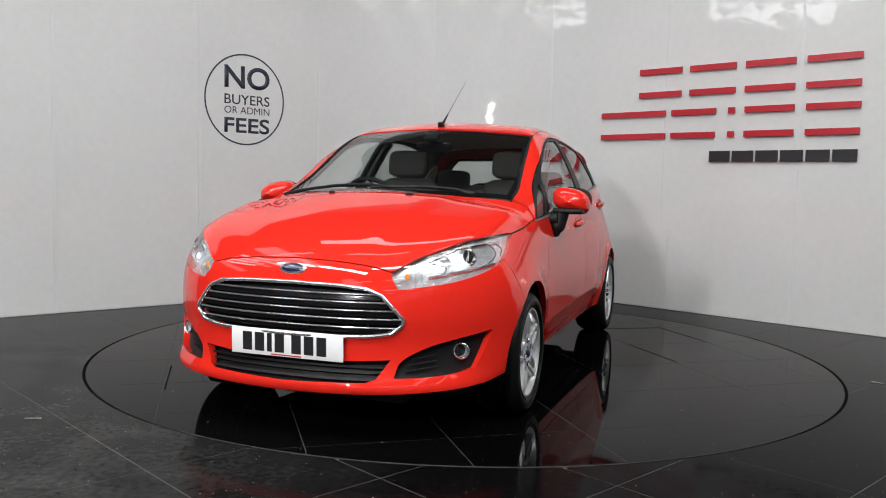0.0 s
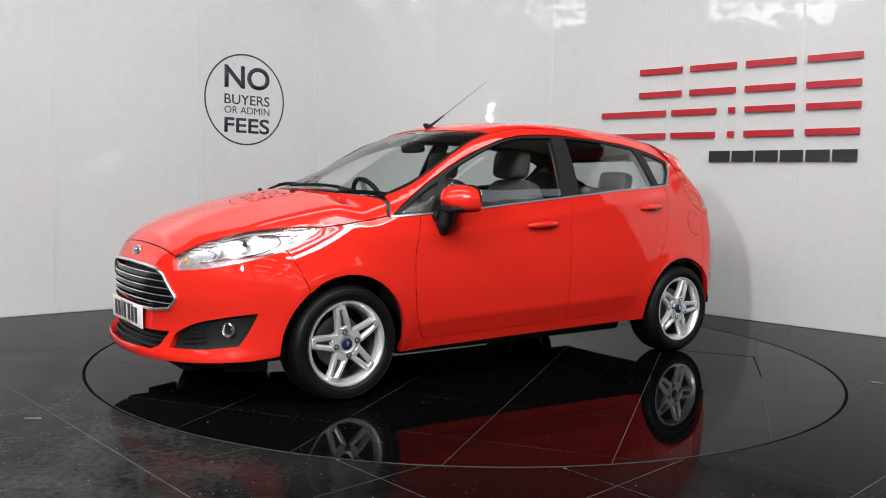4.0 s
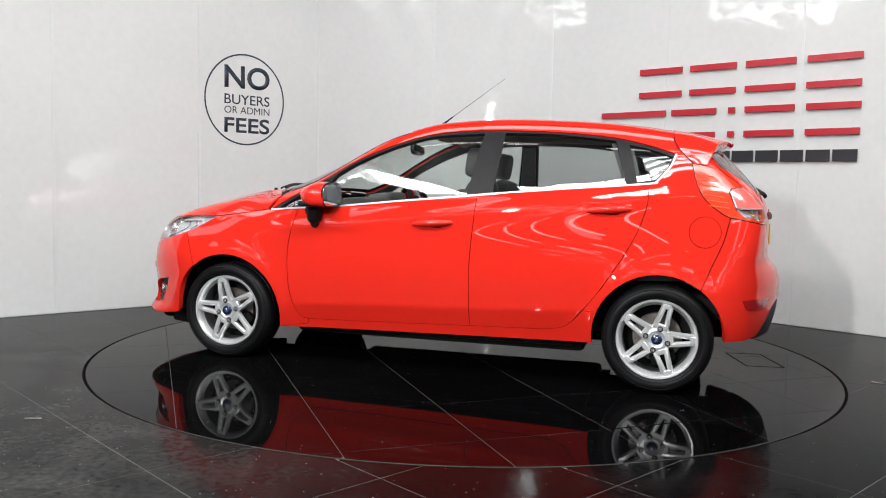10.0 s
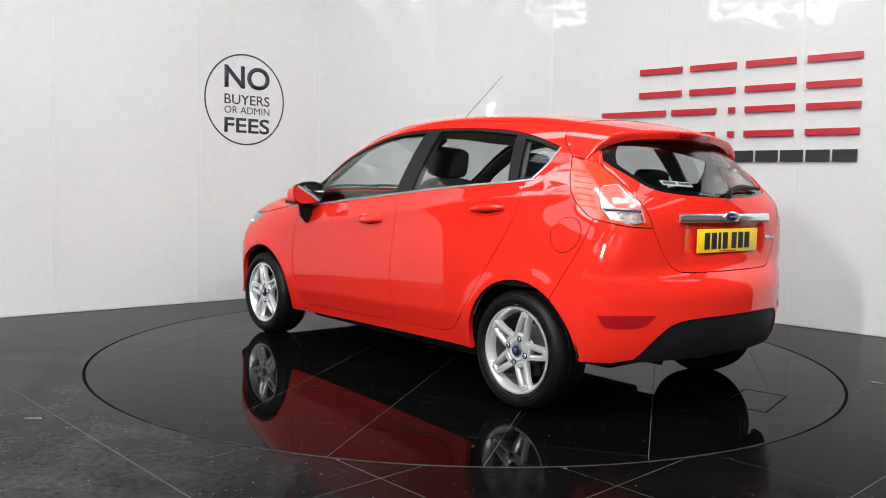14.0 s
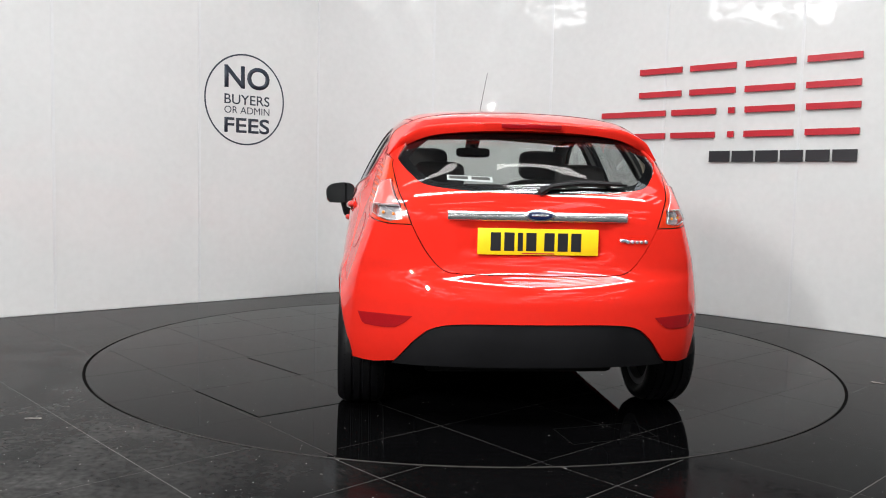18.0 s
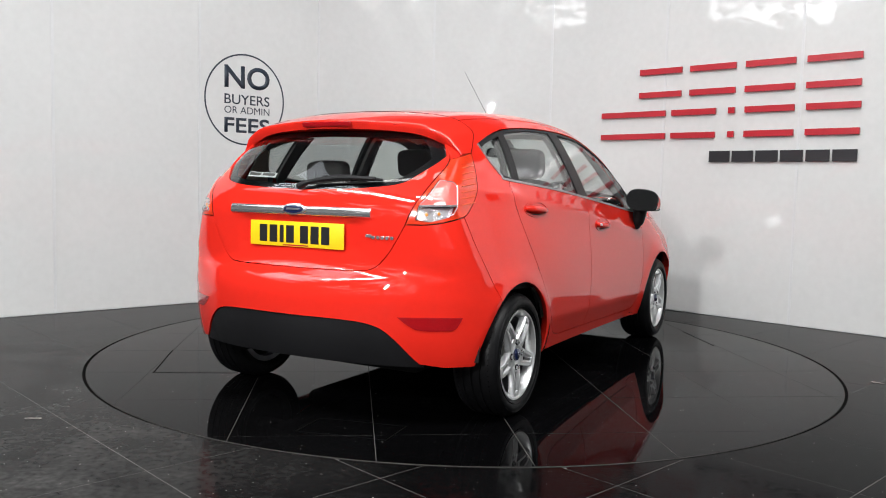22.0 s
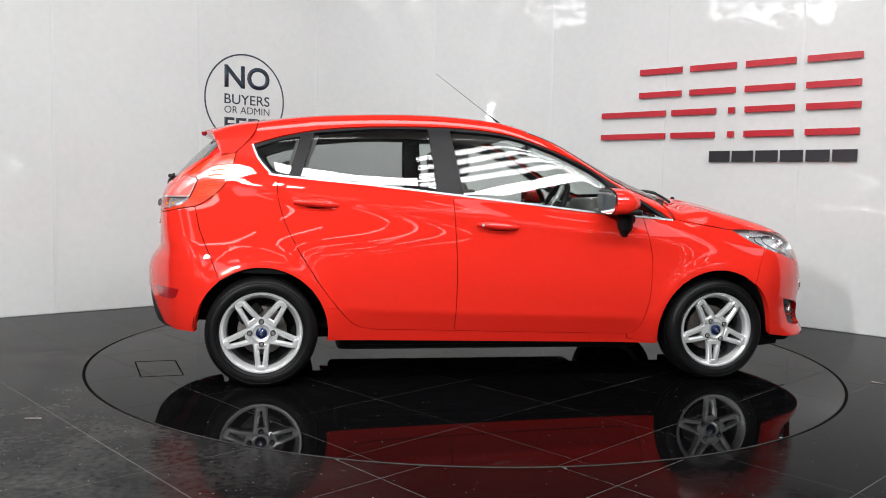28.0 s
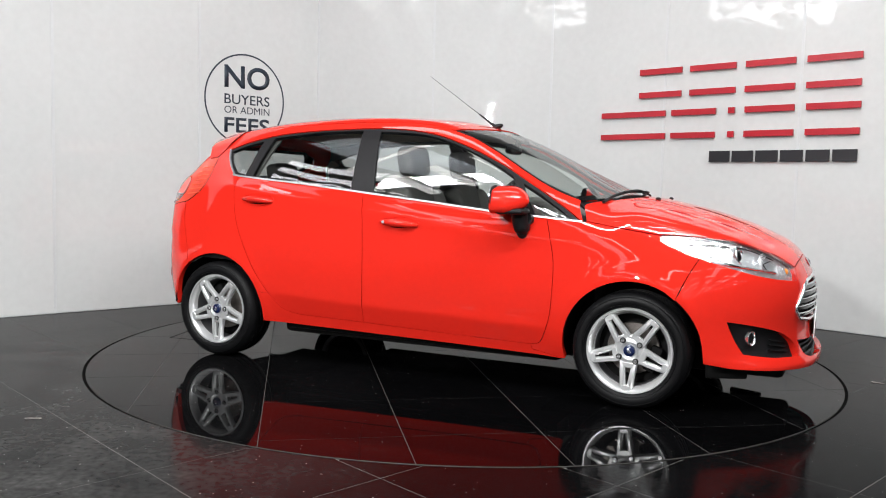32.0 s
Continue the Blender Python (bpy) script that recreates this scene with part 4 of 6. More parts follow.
# tail
LAMP_LOW = [(-1.755, 0.545, 0.880), (-1.69, 0.61, 0.893), (-1.585, 0.71, 0.922)]
GATE = [(0.0, 0.683), (0.30, 0.685), (0.40, 0.70), (0.465, 0.765), (0.505, 0.83), (0.535, 0.888)]
gate_side = [(0.535, 0.888), (0.56, 0.96), (0.588, 1.026), (0.605, 1.096), (0.612, 1.145), (0.60, 1.19), (0.56, 1.24), (0.50, 1.30)]
half = np.vstack([smooth_line(GATE), smooth_line(gate_side)[1:], [(0.25, 1.315), (0.0, 1.318)]])
gate_line = np.vstack([half, (half[1:-1] * [-1, 1])[::-1]])
BACKLIGHT = ring([(0.0, 1.027), (0.2, 1.033), (0.35, 1.042), (0.48, 1.062), (0.535, 1.105), (0.575, 1.15), (0.592, 1.185)], [(0.592, 1.185), (0.554, 1.24), (0.492, 1.297)], [(0.492, 1.297), (0.0, 1.308)])
BACKLIGHT = np.vstack([BACKLIGHT, (BACKLIGHT[1:-1] * [-1, 1])[::-1]])
corner3 = on("side", smooth_line([roof_edge[-1], (-1.335, 1.29), TAIL_TIP]))
gate_up3 = on("rear", smooth_line([(0.608, 1.172), (0.60, 1.19), (0.56, 1.24), (0.50, 1.30)]))
both("tailgate_corner", np.vstack([to("tail", corner3), to("tail", gate_up3)]), "tail", RED, CAR, depth=0.02, off=-0.004, gap=0.0015, label="red corner under the spoiler's end")
LAMP_EDGE = np.vstack([to("tail", corner3[-1:]), to("tail", on("rear", smooth_line([(0.608, 1.172), (0.612, 1.145), (0.605, 1.096), (0.588, 1.026), (0.56, 0.96), (0.535, 0.888)])))])
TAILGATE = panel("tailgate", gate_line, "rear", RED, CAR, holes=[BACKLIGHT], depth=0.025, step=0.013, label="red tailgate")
panel("rear_window", BACKLIGHT, "rear", GLASS_REAR, CAR, depth=0.004, off=-0.006, gap=-0.006, label="tinted rear window")
bl_in = BACKLIGHT * [0.93, 1]
bl_in[:, 1] = 1.165 + (bl_in[:, 1] - 1.165) * 0.84
panel("rear_window_band", BACKLIGHT, "rear", GLOSS_BLACK, TAILGATE, holes=[bl_in], depth=0.003, off=-0.011, gap=-0.005, label="black printed band round the rear window")

gate3 = on("rear", smooth_line(GATE))
right = np.vstack([to("tail", gate3), smooth_line(np.vstack([LAMP_EDGE[-1:], seen_as("tail", LAMP_LOW[1:])]))[1:], to("tail", on("side", smooth_line([(-1.585, 0.922), (-1.555, 0.80), (-1.50, 0.67), (-1.452, 0.553)])))[1:],
                   to("tail", on("side", arc_pts(-AXLE, 126, 176, 14)))[1:], seen_as("tail", [(-1.60, 0.80, 0.285), (-1.72, 0.715, 0.285), (-1.80, 0.60, 0.30), (-1.84, 0.50, 0.31), (-1.89, 0.25, 0.31), (-1.91, 0.0, 0.31)])])
VALANCE = np.array(smooth_line(seen_as("tail", [(-1.945, 0.0, 0.482), (-1.90, 0.30, 0.479), (-1.87, 0.44, 0.461), (-1.845, 0.52, 0.412), (-1.81, 0.60, 0.33), (-1.79, 0.63, 0.30)])))
right = np.vstack([right[:-4], VALANCE[::-1][:1], VALANCE[::-1][1:]])
lower = (right[:-1] * [-1, 1])[::-1]
rear_line = np.vstack([right, lower[:-1]])
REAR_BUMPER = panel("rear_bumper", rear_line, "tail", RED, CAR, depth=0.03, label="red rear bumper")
val_half = np.vstack([VALANCE, smooth_line(seen_as("tail", [(-1.77, 0.645, 0.282), (-1.80, 0.55, 0.282), (-1.86, 0.3, 0.286), (-1.89, 0.0, 0.288)]))])
panel("rear_valance", np.vstack([val_half, (val_half[1:-1] * [-1, 1])[::-1]]), "tail", BLACK_PLASTIC, REAR_BUMPER, depth=0.03, off=-0.006, label="grained black plastic rear valance")

# dark structure behind the joints; the nose sheet stands in for shade
nose_back = np.array([(0.0, 0.73), (0.45, 0.70), (0.62, 0.60), (0.62, 0.25), (0.35, 0.19), (0.0, 0.18)])
panel("nose_shade_sheet", np.vstack([nose_back, (nose_back[1:-1] * [-1, 1])[::-1]]), "nose", DARK, CAR, off=-0.06, gap=0, step=0.06, edge=0.05, label="dark sheet standing in for the shaded space behind the grille")
flank = ring([(1.02, 0.86), (0.56, 0.89), (-0.262, 0.975), (-1.1, 1.05), (-1.45, 1.0)], [(-1.45, 1.0), (-1.6, 0.86), (-1.58, 0.60)], [(-1.58, 0.60), (-1.50, 0.60)], arc_pts(-AXLE, 55, -5, 14, 0.36), [(-0.88, 0.25), (0.88, 0.22)], arc_pts(AXLE, 190, 75, 14, 0.36), [(1.34, 0.64), (1.5, 0.74)], [(1.5, 0.74), (1.3, 0.82), (1.02, 0.86)])
both("flank_backing", flank, "side", DARK, CAR, off=-0.022, gap=0, step=0.08, edge=0.05, depth=0.004, label="dark inner body side")


# ---------------------------------------------------------------- the hatchback: nose
def skin(view, u, v, off=0.0):
    """Point and normal of the skin under (u, v) of a view."""
    p = on(view, [(u, v)])
    n = slope_of(p)
    return Vector(p[0] + n[0] * off), Vector(n[0])


def facing(p, n, spin=0.0):
    """A pose at p whose z points along n."""
    return Matrix.Translation(p) @ n.to_track_quat("Z", "Y").to_matrix().to_4x4() @ pose(0, 0, 0, 0, 0, spin)


def oval(cx, cy, a, b, n=40):
    return np.array([(cx + a * math.cos(2 * math.pi * k / n), cy + b * math.sin(2 * math.pi * k / n)) for k in range(n)])


def half_width(outline, v):
    """The largest u at height v on an outline."""
    best = 0.0
    for (u0, v0), (u1, v1) in zip(outline, np.roll(outline, -1, 0)):
        if (v0 - v) * (v1 - v) <= 0 and v0 != v1:
            best = max(best, u0 + (u1 - u0) * (v - v0) / (v1 - v0))
    return best


def band(w, v0, v1, rise=0.0, n=24):
    """A strip across the nose between two heights."""
    us = np.linspace(-w, w, n)
    lo = [(u, v0 + rise * (u / w) ** 2) for u in us]
    hi = [(u, v1 + rise * (u / w) ** 2) for u in us]
    return np.array(lo + hi[::-1])


grille = new("grille")
grille.parent = CAR
grille["label"] = "wide black grille with chrome slats and surround"
bm = bmesh.new()
edge3 = on("nose", resample(inset(ring(*[GRILLE[[k, (k + 1) % len(GRILLE)]] for k in range(len(GRILLE))]), 0.004), 0.03))
edge3 = edge3 + slope_of(edge3) * 0.003
tube(bm, [tuple(v) for v in np.vstack([edge3, edge3[:1]])], 0.0085, 10)
part("grille_surround", bm, CHROME, grille, "chrome grille surround")
panel("grille_mesh", GRILLE, "nose", BLACK_PLASTIC, grille, off=-0.045, gap=-0.002, step=0.05, edge=0.03)
for v in (0.612, 0.580, 0.547, 0.513, 0.478):
    w = half_width(GRILLE, v) - 0.008
    panel("slat", band(w, v - 0.022, v - 0.003), "nose", GLOSS_BLACK, grille, depth=0.03, off=-0.008, gap=0, step=0.03, edge=0.02)
    bm = bmesh.new()
    line3 = on("nose", [(u, v) for u in np.linspace(-w, w, 25)])
    line3 = line3 + slope_of(line3) * -0.002
    tube(bm, [tuple(q) for q in line3], 0.0042, 8)
    part("slat_edge", bm, CHROME, grille, "bright chrome slat edge")
for u in np.linspace(-0.30, 0.30, 9):
    panel("grille_rib", np.array([(u - 0.003, 0.452), (u + 0.003, 0.452), (u + 0.003, 0.51), (u - 0.003, 0.51)]), "nose", BLACK_PLASTIC, grille, off=-0.02, depth=0.02, gap=0)
panel("intake_mesh", INTAKE, "nose", BLACK_PLASTIC, BUMPER, off=-0.05, gap=-0.003, step=0.05, edge=0.03, label="black lower intake")
for v in (0.318, 0.298, 0.278):
    panel("intake_slat", band(half_width(INTAKE, v) - 0.004, v - 0.004, v + 0.004), "nose", BLACK_PLASTIC, BUMPER, off=-0.018, depth=0.025, gap=0, step=0.03, edge=0.02)
panel("chin_spoiler", band(0.50, 0.135, 0.178, 0.03), "nose", BLACK_PLASTIC, BUMPER, off=-0.03, depth=0.03, gap=0, label="black plastic chin strip")

for sgn, line in ((1, FOG), (-1, FOG_R)):
    pod = panel("fog_recess", line, "nose", BLACK_PLASTIC, BUMPER, off=-0.03, gap=-0.004, depth=0.004, label="black fog lamp recess")
    for k in range(3):
        zc = 0.305 + 0.022 * k
        u0, u1 = 0.44 + 0.012 * k, 0.56 - 0.004 * k
        ln = np.array([(u0, zc - 0.004), (u1, zc - 0.004 + 0.014), (u1, zc + 0.002 + 0.014), (u0, zc + 0.002)]) * [sgn, 1]
        panel("fin", ln if sgn > 0 else ln[::-1], "nose", BLACK_PLASTIC, BUMPER, off=-0.018, depth=0.012, gap=0)
    p, n = skin("nose", sgn * 0.655, 0.374, -0.016)
    n = (n + Vector((0.75, 0, 0))).normalized()
    m = facing(p, n)
    lamp = new("fog_lamp")
    lamp.parent = CAR
    bm = bmesh.new()
    spun(bm, [(0.027, -0.012), (0.033, -0.012), (0.034, 0.003), (0.0315, 0.005), (0.028, 0.001)], 28, m @ pose(0, 0, 0, 90), closed=True)
    part("fog_ring", bm, CHROME, lamp, "chrome fog lamp ring")
    bm = bmesh.new()
    ball(bm, m @ pose(0, 0, -0.008), 0.028, 0.028, 0.012, 20, 10)
    part("fog_lens", bm, LENS, lamp, "clear fog lamp lens")
    bm = bmesh.new()
    spun(bm, [(0.0, -0.03), (0.016, -0.028), (0.027, -0.01)], 20, m @ pose(0, 0, 0, 90))
    part("fog_reflector", bm, LAMP_SILVER, lamp)

# headlamps
lamp_line = ring(seen_as("nose", LAMP_TOP), seen_as("nose", LAMP_FOOT), seen_as("nose", [LAMP_FOOT[-1], (1.960, 0.405, 0.668), LAMP_TOP[0]]))
for side in (1, -1):
    root = new("headlamp")
    root.parent = CAR
    root["label"] = "clear swept-back headlamp with chrome reflectors"
    ln = lamp_line if side > 0 else (lamp_line * [-1, 1])[::-1]
    panel("lamp_cover", ln, "nose", LENS, root, depth=0.003, off=-0.001, gap=0.0015, label="clear headlamp cover")
    panel("lamp_bowl", ln, "nose", LAMP_SILVER, root, depth=0.004, off=-0.026, gap=-0.018, label="silver headlamp reflector")
    panel("lamp_rim", ln, "nose", GLOSS_BLACK, root, holes=[inset(ln, 0.0048)], depth=0.004, off=-0.002, gap=0.0025, step=0.03, label="dark inner lamp rim")

    def on_lamp(x, y, z, off):
        q = seen_as("nose", [(x, side * y, z)])[0]
        return skin("nose", q[0], q[1], off)
    p, n = on_lamp(1.70, 0.665, 0.765, -0.02)
    m = facing(p, (n + Vector((1.2, 0, 0))).normalized())
    bm = bmesh.new()
    spun(bm, [(0.028, -0.03), (0.036, -0.02), (0.038, 0.004), (0.034, 0.008), (0.029, 0.0)], 28, m @ pose(0, 0, 0, 90), closed=True)
    part("projector_ring", bm, CHROME, root, "chrome projector ring")
    bm = bmesh.new()
    ball(bm, m @ pose(0, 0, -0.012), 0.028, 0.028, 0.020, 20, 12)
    part("projector_lens", bm, GLOSS_BLACK, root, "dark glass projector lens")
    p, n = on_lamp(1.80, 0.585, 0.735, -0.024)
    m = facing(p, (n + Vector((1.2, 0, 0))).normalized())
    bm = bmesh.new()
    spun(bm, [(0.0, -0.02), (0.02, -0.018), (0.038, 0.0), (0.043, 0.012), (0.046, 0.010), (0.040, -0.004)], 24, m @ pose(0, 0, 0, 90))
    part("main_beam_bowl", bm, LAMP_SILVER, root)
    p, n = on_lamp(1.905, 0.475, 0.690, -0.02)
    bm = bmesh.new()
    ball(bm, facing(p, n), 0.009, 0.015, 0.009, 12, 8)
    part("indicator_bulb", bm, AMBER, root, "amber indicator bulb")
    for k in range(2, 9):
        p, n = on_lamp(1.945 - 0.011 * k, 0.425 + 0.012 * k, 0.672 + 0.003 * k, -0.02)
        bm = bmesh.new()
        box(bm, facing(p, n), 0.003, 0.026 + 0.003 * k, 0.008, 0.001, 1)
        part("indicator_flute", bm, LAMP_SILVER, root)
    for zz, x0, y0, x1, y1 in ((0.700, 1.86, 0.55, 1.58, 0.75), (0.815, 1.74, 0.615, 1.47, 0.745)):
        pts = []
        for k in range(9):
            f = k / 8
            p, n = on_lamp(x0 + (x1 - x0) * f, y0 + (y1 - y0) * f, zz - 0.016 + (0.05 if zz < 0.75 else 0.02) * f, -0.022)
            pts.append(p)
        bm = bmesh.new()
        tube(bm, pts, 0.006, 8)
        part("light_guide", bm, CHROME, root)
    # black tubes put in as shadow lines round the reflector chambers
    for loop3 in (((1.86, 0.545, 0.742), (1.76, 0.625, 0.786), (1.66, 0.685, 0.808), (1.575, 0.73, 0.808), (1.56, 0.752, 0.775), (1.63, 0.742, 0.738), (1.72, 0.70, 0.712)),
                  ((1.52, 0.742, 0.815), (1.50, 0.765, 0.79), (1.545, 0.775, 0.762)), ((1.835, 0.56, 0.738), (1.80, 0.60, 0.724), (1.815, 0.60, 0.70))):
        pts = [on_lamp(*q, -0.012)[0] for q in smooth_line(loop3, 5)]
        bm = bmesh.new()
        tube(bm, pts, 0.0024, 6)
        part("chamber_shade_line", bm, GLOSS_BLACK, root, "dark line put in for shade between reflector chambers")


# badges, plates
def badge(p, n, up, parent, a=0.062, b=0.026):
    root = new("badge")
    root.parent = parent
    root["label"] = "blue oval badge in a chrome ring"
    z = n.normalized()
    x = Vector((0, 1, 0)) if abs(z.y) < 0.5 else Vector((1, 0, 0))
    y = z.cross(x).normalized()
    x = y.cross(z)
    m = Matrix.Translation(p) @ Matrix((x, y, z)).transposed().to_4x4()
    bm = bmesh.new()
    ball(bm, m, a, b, 0.009, 32, 10)
    part("badge_ring", bm, CHROME, root, "chrome oval ring")
    bm = bmesh.new()
    ball(bm, m @ pose(0, 0, 0.002), a * 0.88, b * 0.82, 0.0088, 32, 10)
    part("badge_face", bm, BLUE, root, "dark blue enamel oval")
    bm = bmesh.new()
    box(bm, m @ pose(0, 0, 0.0100), 0.066 * a / 0.062, 0.009 * b / 0.026, 0.002, 0.0008, 1)
    part("badge_mark", bm, CHROME, root, "plain chrome bar on the badge")
    return root


p, n = skin("nose", 0.0, 0.700, 0.002)
badge(p, n, None, BUMPER)


def plate(m, mat, label):
    """A number plate with its characters as plain bars; x runs along it, z out of it."""
    root = new("number_plate")
    root.parent = CAR
    root["label"] = label
    bm = bmesh.new()
    box(bm, m, 0.52, 0.112, 0.006, 0.0025, 2)
    part("plate", bm, mat, root)
    x = -0.205
    for k in range(7):
        w = 0.022 if k == 2 else 0.044
        bm = bmesh.new()
        box(bm, m @ pose(x + w / 2, 0, 0.0035), w, 0.078, 0.002, 0.0006, 1)
        part("character_bar", bm, INK, root, "black bar standing for a character")
        x += w + (0.034 if k == 3 else 0.014)
    bm = bmesh.new()
    box(bm, m @ pose(0, -0.049, 0.0034), 0.14, 0.005, 0.0012)
    part("maker_bar", bm, SIGN_RED, root, "thin red maker's line")
    return root


plate(Matrix.Translation((2.044, 0, 0.392)) @ Matrix(((0, 0.03, 1), (1, 0, 0), (0, 1, -0.03))).to_4x4(), WHITE_PLATE, "white front number plate with black bars")

# bonnet details
for y in (0.21, -0.21):
    p, n = skin("top", 1.24, y, 0.004)
    bm = bmesh.new()
    ball(bm, facing(p, n), 0.02, 0.013, 0.008, 14, 8)
    part("washer_jet", bm, BLACK_PLASTIC, BONNET, "small black washer jet")
for y0, y1, x0, x1 in ((-0.60, 0.05, 1.035, 1.105), (-0.05, 0.48, 1.125, 1.03)):
    wiper = new("wiper")
    wiper.parent = CAR
    wiper["label"] = "black windscreen wiper at rest"
    pts = [skin("top", x0 + (x1 - x0) * f, y0 + (y1 - y0) * f, 0.012)[0] for f in np.linspace(0, 1, 12)]
    bm = bmesh.new()
    tube(bm, pts, 0.008, 6)
    part("wiper_blade", bm, BLACK_PLASTIC, wiper)
    pts = [skin("top", x0 + (x1 - x0) * f + 0.02 * (1 - f) + (0.03 if f > 0.9 else 0), y0 + (y1 - y0) * f, 0.019)[0] for f in np.linspace(0.45, 1, 8)]
    bm = bmesh.new()
    tube(bm, pts, 0.006, 6)
    part("wiper_arm", bm, BLACK_PLASTIC, wiper)
panel("cowl", ring([(1.18, 0.0), (1.16, 0.22), (1.10, 0.42), (1.015, 0.62), (0.965, 0.68)], [(0.965, 0.68), (0.93, 0.64)], [(0.93, 0.64), (1.05, 0.43), (1.11, 0.22), (1.13, 0.0)], [(1.13, 0.0), (1.11, -0.22), (1.05, -0.43), (0.93, -0.64)], [(0.93, -0.64), (0.965, -0.68)], [(0.965, -0.68), (1.015, -0.62), (1.10, -0.42), (1.16, -0.22), (1.18, 0.0)]),
      "top", BLACK_PLASTIC, CAR, off=-0.02, gap=0, label="black plastic cowl under the windscreen")


# ---------------------------------------------------------------- the hatchback: flanks and wheels
def door_handle(cx, cz, parent, side, tilt, lock):
    root = new("door_handle")
    root.parent = parent
    root["label"] = "body-coloured door handle"
    p, n = skin("side", cx, cz, 0.010)
    pts, rad = [], []
    for f in np.linspace(-1, 1, 13):
        q, nn = skin("side", cx + 0.112 * f, cz - tilt * 0.112 * f, 0.000 + 0.014 * (1 - abs(f) ** 3))
        q.y *= side
        pts.append(q)
        rad.append(0.0185 * (1 - 0.45 * abs(f) ** 3))
    bm = bmesh.new()
    tube(bm, pts, rad, 12)
    part("grip", bm, RED, root)
    panel("handle_bowl", oval(cx, cz + 0.003, 0.122, 0.038), "side", RED, root, off=0.0035, gap=0, step=0.02, edge=0.012, depth=0.008, mirror=side < 0, holes=[oval(cx, cz + 0.003, 0.1145, 0.0325)], label="raised oval lip round the handle")
    # thin dark oval on the skin, painted shade below the grip
    panel("handle_painted_shade", oval(cx - 0.0, cz - 0.021, 0.055, 0.0025), "side", GAP, root, off=0.0012, gap=0, step=0.02, edge=0.01, depth=0.001, mirror=side < 0, label="dark oval painted on for the shade under the grip")
    if lock:
        q, nn = skin("side", cx - 0.085, cz + 0.085 * tilt, 0.026)
        q.y *= side
        nn.y *= side
        bm = bmesh.new()
        rod(bm, q - nn * 0.01, q + nn * 0.002, 0.008)
        part("lock", bm, SILVER, root, "silver key lock")


for side, df, dr in ((1, DOORS_F[0], DOORS_R[0]), (-1, DOORS_F[1], DOORS_R[1])):
    door_handle(-0.02, 0.848, df, side, 0.06, side < 0)
    door_handle(-0.975, 0.948, dr, side, 0.06, False)

    mirror = new("door_mirror")
    mirror.parent = CAR
    mirror["label"] = "red door mirror with black foot and clear indicator"
    S = Matrix.Diagonal((1, side, 1, 1))
    # casing: a rounded pod, blunt at the back
    bm = bmesh.new()
    rings = []
    for i, f in enumerate(np.linspace(0, 1, 11)):
        x = 0.742 - 0.172 * f
        g = math.sin(min(1, f * 1.5) * math.pi / 2) ** 0.55
        cy, cz = 0.894 - 0.005 * f, 0.986
        loop_v = []
        for k in range(24):
            a = 2 * math.pi * k / 24
            c, s = math.cos(a), math.sin(a)
            yy = cy + 0.098 * g * math.copysign(abs(c) ** 0.75, c)
            zz = cz + (0.072 if s > 0 else 0.056) * g * math.copysign(abs(s) ** 0.75, s) - 0.02 * (yy - cy) / 0.1 * g
            loop_v.append(bm.verts.new(S @ Vector((x + 0.06 * (yy - 0.888) * -1.0, yy, zz))))
        rings.append(loop_v)
    for p, q in zip(rings, rings[1:]):
        for k in range(24):
            bm.faces.new((p[k], p[(k + 1) % 24], q[(k + 1) % 24], q[k]))
    bm.faces.new(rings[0])
    part("mirror_casing", bm, RED, mirror, "red mirror casing")
    bm = bmesh.new()
    prism(bm, [(0.098 * math.copysign(abs(math.cos(a)) ** 0.75, math.cos(a)), 0.066 * math.copysign(abs(math.sin(a)) ** 0.75, math.sin(a))) for a in [2 * math.pi * k / 28 for k in range(28)]],
          S @ Matrix.Translation((0.552, 0.89, 0.994)) @ Matrix(((0, 0, -1), (-1, 0, 0), (0, 1, 0))).to_4x4() @ pose(0, 0, 0, 0, -9, 6), 0.004)
    part("mirror_glass", bm, MIRROR, mirror, "silvered mirror glass")
    bm = bmesh.new()
    prism(bm, [(0.101 * math.copysign(abs(math.cos(a)) ** 0.75, math.cos(a)), 0.070 * math.copysign(abs(math.sin(a)) ** 0.75, math.sin(a))) for a in [2 * math.pi * k / 28 for k in range(28)]],
          S @ Matrix.Translation((0.558, 0.89, 0.994)) @ Matrix(((0, 0, -1), (-1, 0, 0), (0, 1, 0))).to_4x4() @ pose(0, 0, 0, 0, -9, 6), 0.004)
    part("mirror_bezel", bm, BLACK_PLASTIC, mirror, "black mirror bezel")
    bm = bmesh.new()
    box(bm, S @ pose(0.618, 0.966, 0.962, 0, 0, -10), 0.085, 0.022, 0.022, 0.009, 3)
    part("mirror_indicator", bm, CHROME, mirror, "clear mirror indicator")
    bm = bmesh.new()
    box(bm, S @ pose(0.655, 0.89, 0.938, 0, 0, -4), 0.14, 0.16, 0.03, 0.014, 3)
    part("mirror_base", bm, BLACK_PLASTIC, mirror, "black underside of the mirror")
    bm = bmesh.new()
    for a, b, r0, r1 in (((0.675, 0.848, 0.93), (0.684, 0.832, 0.86), 0.044, 0.042), ((0.684, 0.832, 0.86), (0.684, 0.824, 0.825), 0.042, 0.026), ((0.71, 0.84, 0.90), (0.71, 0.775, 0.895), 0.03, 0.026)):
        rod(bm, S @ Vector(a), S @ Vector(b), r0, r1, 16)
        ball(bm, Matrix.Translation(S @ Vector(b)), r1, r1, r1, 14, 8)
